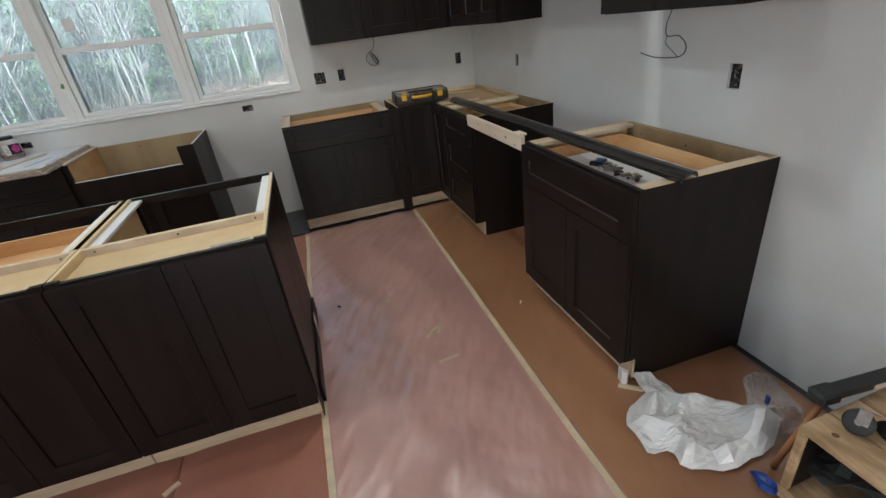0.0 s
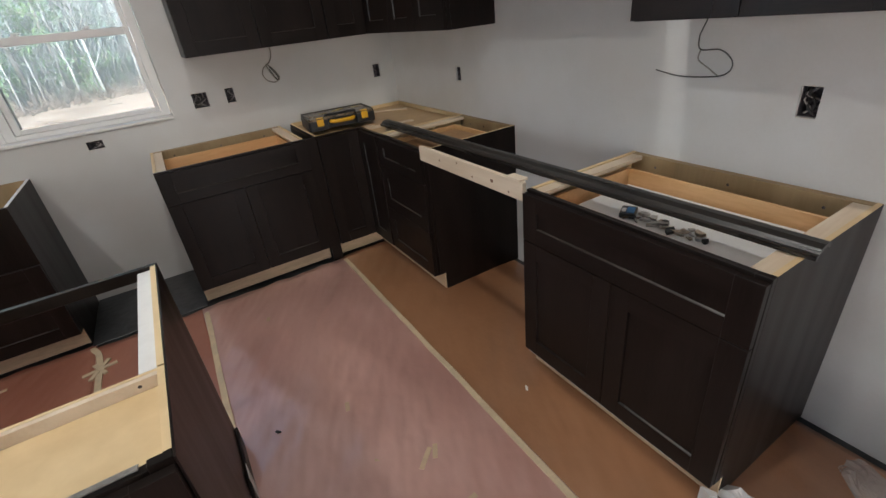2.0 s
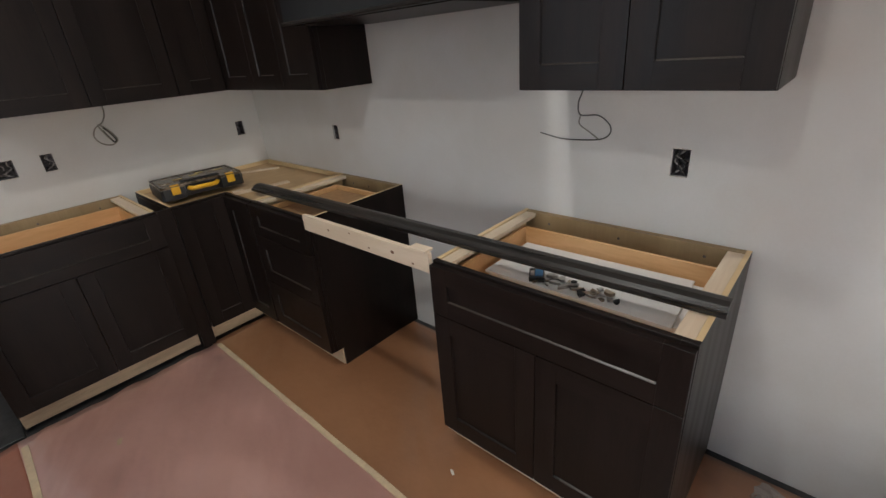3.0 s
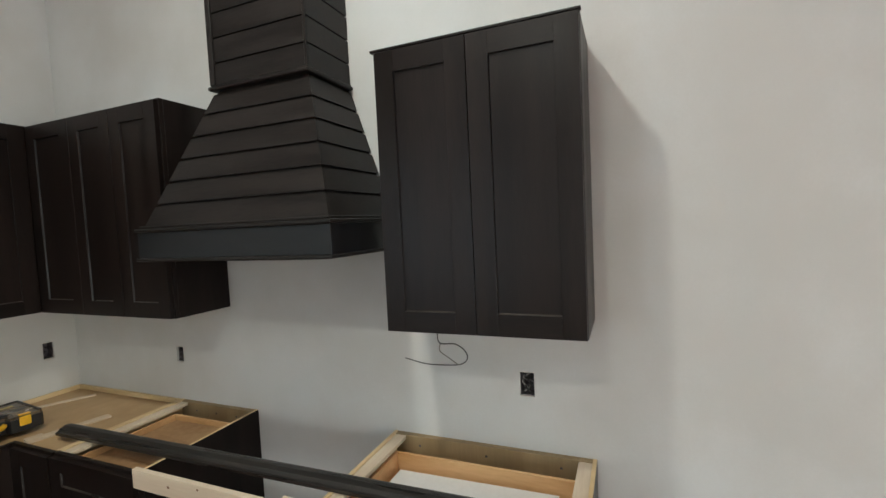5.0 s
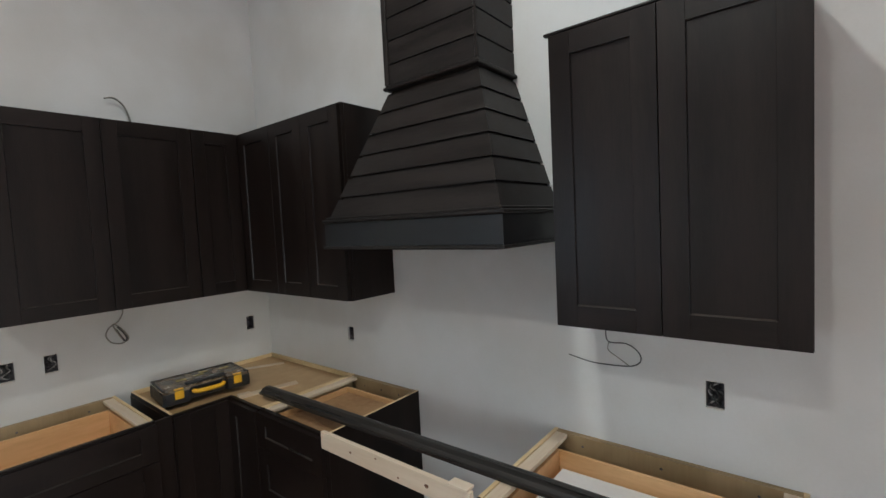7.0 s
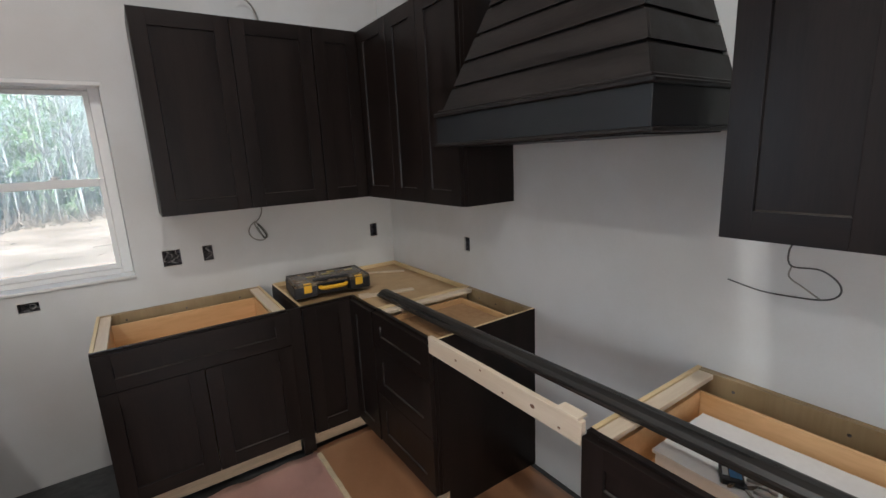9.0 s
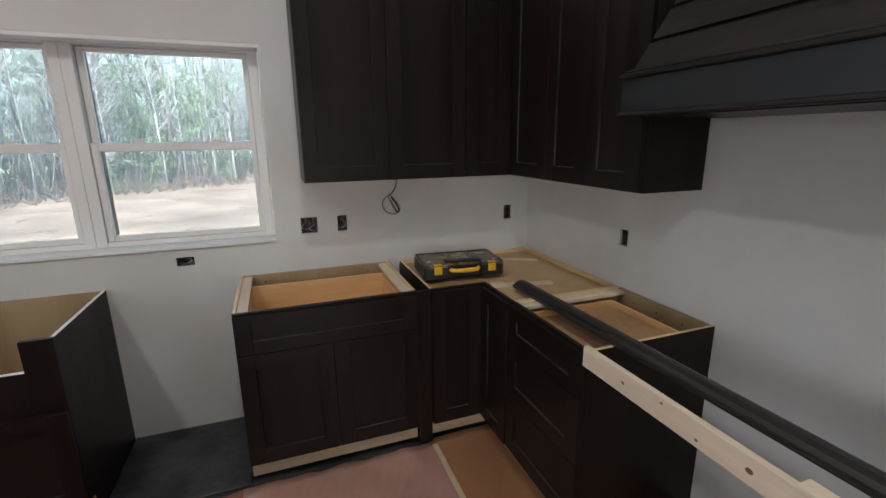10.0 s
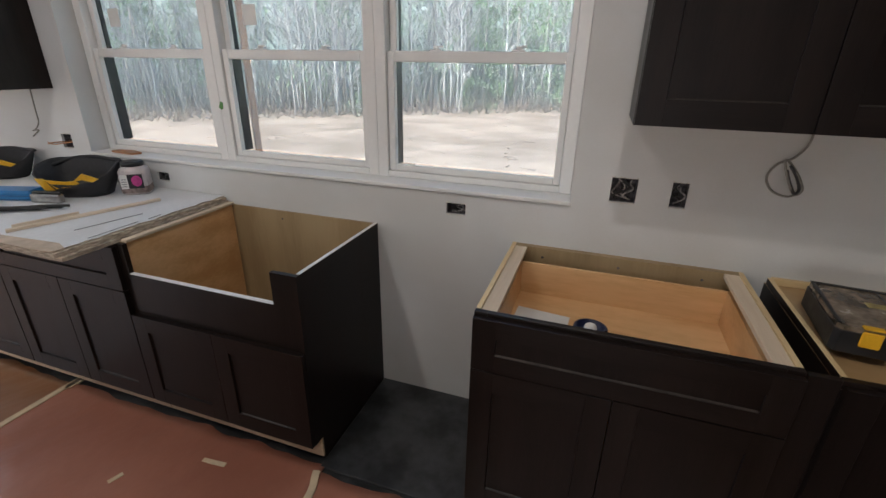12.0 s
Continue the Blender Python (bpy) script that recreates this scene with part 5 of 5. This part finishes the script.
for kx, ky in ((0.05, -0.06), (0.07, -0.22), (0.2, -0.12), (0.02, -0.33)):
    k = bmesh.new()
    bmesh.ops.create_circle(k, cap_ends=True, radius=0.009, segments=12, matrix=Matrix.Translation((kx, ky, CH + 0.0006)))
    part("knot", k, M_KNOT, cr)
cs = thing("caster", "upturned swivel caster with a dark rubber wheel on the crate", "caster", Matrix.Translation((2.940, 1.545, CH + 0.064)) @ Matrix.Rotation(radians(112), 4, "Z") @ Matrix.Rotation(radians(220), 4, "X") @ Matrix.Scale(0.80, 4))
part("plate", one(-0.035, 0.035, -0.03, 0.03, 0.0, 0.004, 0.001), M_METAL, cs)
fk = bmesh.new()
for yy in (-0.018, 0.015):
    box(fk, -0.015, 0.02, yy, yy + 0.003, 0.004, 0.055, 0.001)
part("fork", fk, M_METAL, cs)
wh = bmesh.new()
lathe(wh, [(0.014, -0.014), (0.037, -0.014), (0.043, -0.009), (0.043, 0.009), (0.037, 0.014), (0.014, 0.014)], 28)
bmesh.ops.transform(wh, matrix=Matrix.Translation((0.01, 0, 0.048)) @ Matrix.Rotation(radians(90), 4, "X"), verts=wh.verts[:])
part("wheel", wh, M_RUBBER, cs)
part("hub", tube(bmesh.new(), [(0.01, -0.016, 0.048), (0.01, 0.016, 0.048)], 0.012, 12), M_METAL, cs)
bt = thing("pry_bar", "black steel bar tool leaning over the crate", "hand tool", Matrix.Translation((2.93, 1.70, CH + 0.04)) @ Matrix.Rotation(radians(-9), 4, "Z") @ Matrix.Rotation(radians(-5), 4, "Y"))
part("bar", one(0, 0.26, -0.02, 0.02, 0.0, 0.035, 0.005), M_BLACK, bt)
part("head", one(-0.035, 0.03, -0.028, 0.028, -0.006, 0.0345, 0.008), M_RUBBER, bt)
part("wood_inlay", one(0.13, 0.25, -0.0215, -0.0202, 0.006, 0.022), M_PINE, bt)
bt.location = (2.945, 1.648, CH + 0.011)
hs = thing("broom_pole", "orange-brown wooden handle leaning on the crate", "tool handle")
part("shaft", tube(bmesh.new(), [(2.855, 1.665, 0.068), (2.875, 1.660, 0.14), (2.945, 1.645, 0.34)], 0.010, 8), M_ORANGE, hs)
ps.location = (-0.045, -0.033, 0)
bs = thing("blue_rag", "small blue and white cloth scrap on the floor by the crate", "rag")
part("cloth", crumple([(2.80, 1.655), (2.818, 1.70), (2.838, 1.69), (2.838, 1.63), (2.815, 1.62)], 5, 0.02), M_BLUEK, bs)
bs.location = (-0.043, -0.025, 0)
for x, yy in ((1.649, 3.26), (2.563, 2.84)):
    o = thing("debris_scrap", "tiny dark scrap of debris on the floor paper", "debris", Matrix.Translation((x, yy, FZ + 0.010)) @ Matrix.Rotation(x * 9, 4, "Z"), "floor debris")
    part("bit", prism(bmesh.new(), [(-.012, -.003), (.01, -.005), (.014, .003), (0, .006), (-.01, .002)], 2, 0, 0.006), M_BLACK if x < 2 else M_PAPER, o)
ws = thing("shim", "white cardboard shim folded at the foot of a cabinet", "shim")
part("wedge", prism(bmesh.new(), [(2.664, 2.152), (2.676, 2.136), (2.690, 2.146), (2.672, 2.185)], 2, FZ + 0.008, 0.125), M_PAPER, ws)

# ---- outdoors ----
GZ = -0.35
g = bmesh.new()
NG = 60
gv = [[g.verts.new((-300 + 600 * (i / NG), -300 + 600 * (j / NG), GZ)) for i in range(NG + 1)] for j in range(NG + 1)]
for j in range(NG):
    for i in range(NG):
        g.faces.new((gv[j][i], gv[j][i + 1], gv[j + 1][i + 1], gv[j + 1][i]))
tagged(part("ground", g, M_SAND, None, "pale sandy cleared ground with scattered debris"), kind="structure")


def edge_y(x):
    return 24.0 + 0.85 * (x + 2) if x < 0 else 25.7 + 0.35 * x


def bare_tree(seed, h):
    r = random.Random(seed)
    t = thing("bare_tree", "slender pale bare tree at the edge of the woods", "tree", None, "bare trees")
    bm = bmesh.new()
    lean = r.uniform(-.5, .5)
    P = [Vector((lean * (k / 7) ** 1.5 + r.uniform(-.05, .05), r.uniform(-.05, .05), h * k / 7)) for k in range(8)]
    tube(bm, P, [max(0.007, 0.036 * (1 - k / 8)) for k in range(8)], 6)
    part("trunk", bm, M_BARK, t)
    br = bmesh.new()
    for _ in range(34):
        k = r.uniform(0.12, 0.97)
        p = P[int(k * 7)].lerp(P[min(7, int(k * 7) + 1)], k * 7 % 1)
        a, L = r.uniform(0, 6.28), r.uniform(0.4, 1.5) * (1.1 - 0.5 * k)
        e1 = p + Vector((math.cos(a) * L * .5, math.sin(a) * L * .5, L * .55))
        e2 = e1 + Vector((math.cos(a + r.uniform(-.5, .5)) * L * .35, math.sin(a) * L * .35, L * .6))
        tube(br, [p, e1, e2], [0.018, 0.011, 0.004], 4)
        for _ in range(2):
            b = r.uniform(0, 6.28)
            tube(br, [e1, e1 + Vector((math.cos(b) * L * .4, math.sin(b) * L * .4, L * .4))], [0.008, 0.003], 3)
    part("crown", br, M_BARK, t)
    return t


def pine_tree(seed, h):
    r = random.Random(seed)
    t = thing("pine_tree", "evergreen pine standing among bare trees", "tree", None, "pine trees")
    part("trunk", tube(bmesh.new(), [(0, 0, 0), (0.05, 0, h * .5), (0, 0, h)], [0.11, 0.07, 0.02], 7), M_BARKD, t)
    bm = bmesh.new()
    br = bmesh.new()
    for k in range(26):
        z = h * (0.03 + 0.95 * k / 46)
        a = r.uniform(0, 6.28)
        L = (1 - (z / h)) * 2.0 + r.uniform(0.3, 0.8)
        tip = Vector((math.cos(a) * L, math.sin(a) * L, z + r.uniform(-.2, .35)))
        tube(br, [(0, 0, z), tip], [0.022, 0.006], 4)
        for _ in range(30):
            c = Vector((0, 0, z)).lerp(tip, r.uniform(0.3, 1.05)) + Vector([r.uniform(-.22, .22) for _ in range(3)])
            for _ in range(3):
                d = Vector([r.uniform(-1, 1) for _ in range(3)]).normalized()
                s = d.orthogonal().normalized() * 0.018
                e = c + d * r.uniform(0.10, 0.2)
                bm.faces.new([bm.verts.new(c - s), bm.verts.new(c + s), bm.verts.new(e)])
    part("branches", br, M_BARKD, t)
    part("crown", bm, M_NEEDLE, t)
    return t


rt = random.Random(21)
bares = [bare_tree(i, 7.5 + 0.8 * i) for i in range(5)]
pines = [pine_tree(i, 9.0 + i) for i in range(3)]


def plant(src, x, y, s):
    return copy_thing(src, Matrix.Translation((x, y, GZ - 0.03)) @ Matrix.Rotation(rt.uniform(0, 6.28), 4, "Z") @ Matrix.Scale(s, 4))


for i, b in enumerate(bares):
    b.location = (-14 + 4.6 * i, edge_y(-14 + 4.6 * i) + 1, GZ)
for i, b in enumerate(pines):
    b.location = (-15 + 6 * i, edge_y(-15 + 6 * i) + 4, GZ)
for i in range(235):
    x = rt.uniform(-26, 9)
    d = rt.random() ** 1.5 * 8
    plant(rt.choice(bares), x, edge_y(x) + d, rt.uniform(0.75, 1.2))
for i in range(90):
    x = rt.uniform(-30, 11)
    plant(rt.choice(pines), x, edge_y(x) + 1.2 + rt.random() * 12, rt.uniform(0.7, 1.25))

th = bmesh.new()
for i in range(3400):
    x = rt.uniform(-28, 11)
    p = Vector((x, edge_y(x) + 1.0 + rt.random() * 9, GZ))
    hh = rt.uniform(1.2, 4.5)
    d = Vector((rt.uniform(-.25, .25), rt.uniform(-.1, .1), 1))
    tube(th, [p, p + d * hh * .5, p + d * hh + Vector((rt.uniform(-.3, .3), 0, 0))], [0.022, 0.014, 0.004], 3)
    for _ in range(2):
        q = p + d * hh * rt.uniform(.25, .8)
        tube(th, [q, q + Vector((rt.uniform(-.7, .7), rt.uniform(-.3, .3), rt.uniform(.2, .8)))], [0.010, 0.003], 3)
tagged(part("thicket", th, M_SAPLING, None, "dense pale thicket of bare saplings filling the gaps between the trees"), category="thicket", kind="stuff")
bh = bmesh.new()
for i in range(1500):
    x = rt.uniform(-26, 10)
    p = Vector((x, edge_y(x) + rt.uniform(-1.2, 3.5), GZ))
    for _ in range(3):
        d = Vector((rt.uniform(-1, 1), rt.uniform(-.6, .6), rt.uniform(0.1, 1.0)))
        tube(bh, [p, p + d * rt.uniform(0.3, 1.1)], [0.012, 0.003], 3)
tagged(part("brush", bh, M_BRUSH, None, "tangled dry brush and fallen twigs along the tree line"), category="brush", kind="stuff")
lg = bmesh.new()
for i in range(420):
    x, yy = rt.uniform(-16, 9), rt.uniform(8, 24)
    if yy > edge_y(x):
        continue
    a, L = rt.uniform(0, 3.14), rt.uniform(0.05, 0.5)
    tube(lg, [(x, yy, GZ + 0.01), (x + math.cos(a) * L, yy + math.sin(a) * L * .4, GZ + 0.02)], [rt.uniform(.006, .02), 0.004], 4)
tagged(part("ground_litter", lg, M_BRUSH, None, "sticks and wood chips scattered on the cleared sand"), category="ground litter", kind="stuff")
# Distant woods as one curved sheet that gives off its own pale light.
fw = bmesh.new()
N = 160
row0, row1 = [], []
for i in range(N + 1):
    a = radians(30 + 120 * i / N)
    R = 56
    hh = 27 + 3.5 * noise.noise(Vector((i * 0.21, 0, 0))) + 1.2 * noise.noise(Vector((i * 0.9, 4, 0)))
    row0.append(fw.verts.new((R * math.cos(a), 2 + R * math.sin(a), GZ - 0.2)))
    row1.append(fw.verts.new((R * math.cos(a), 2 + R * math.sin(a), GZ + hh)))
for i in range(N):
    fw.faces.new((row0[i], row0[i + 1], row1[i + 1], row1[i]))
tagged(part("backdrop", fw, M_FAR, None, "far grey-green woods backdrop with a soft glow added"), kind="structure")

# the plan above is drawn in its own unit: bring everything to metres, with the floor at height zero
TRUE = Matrix.Scale(SIZE, 4) @ Matrix.Translation((0, 0, -FZ))
for ob in scene.objects:
    if ob.parent is None and ob != cam:
        ob.matrix_basis = TRUE @ ob.matrix_basis
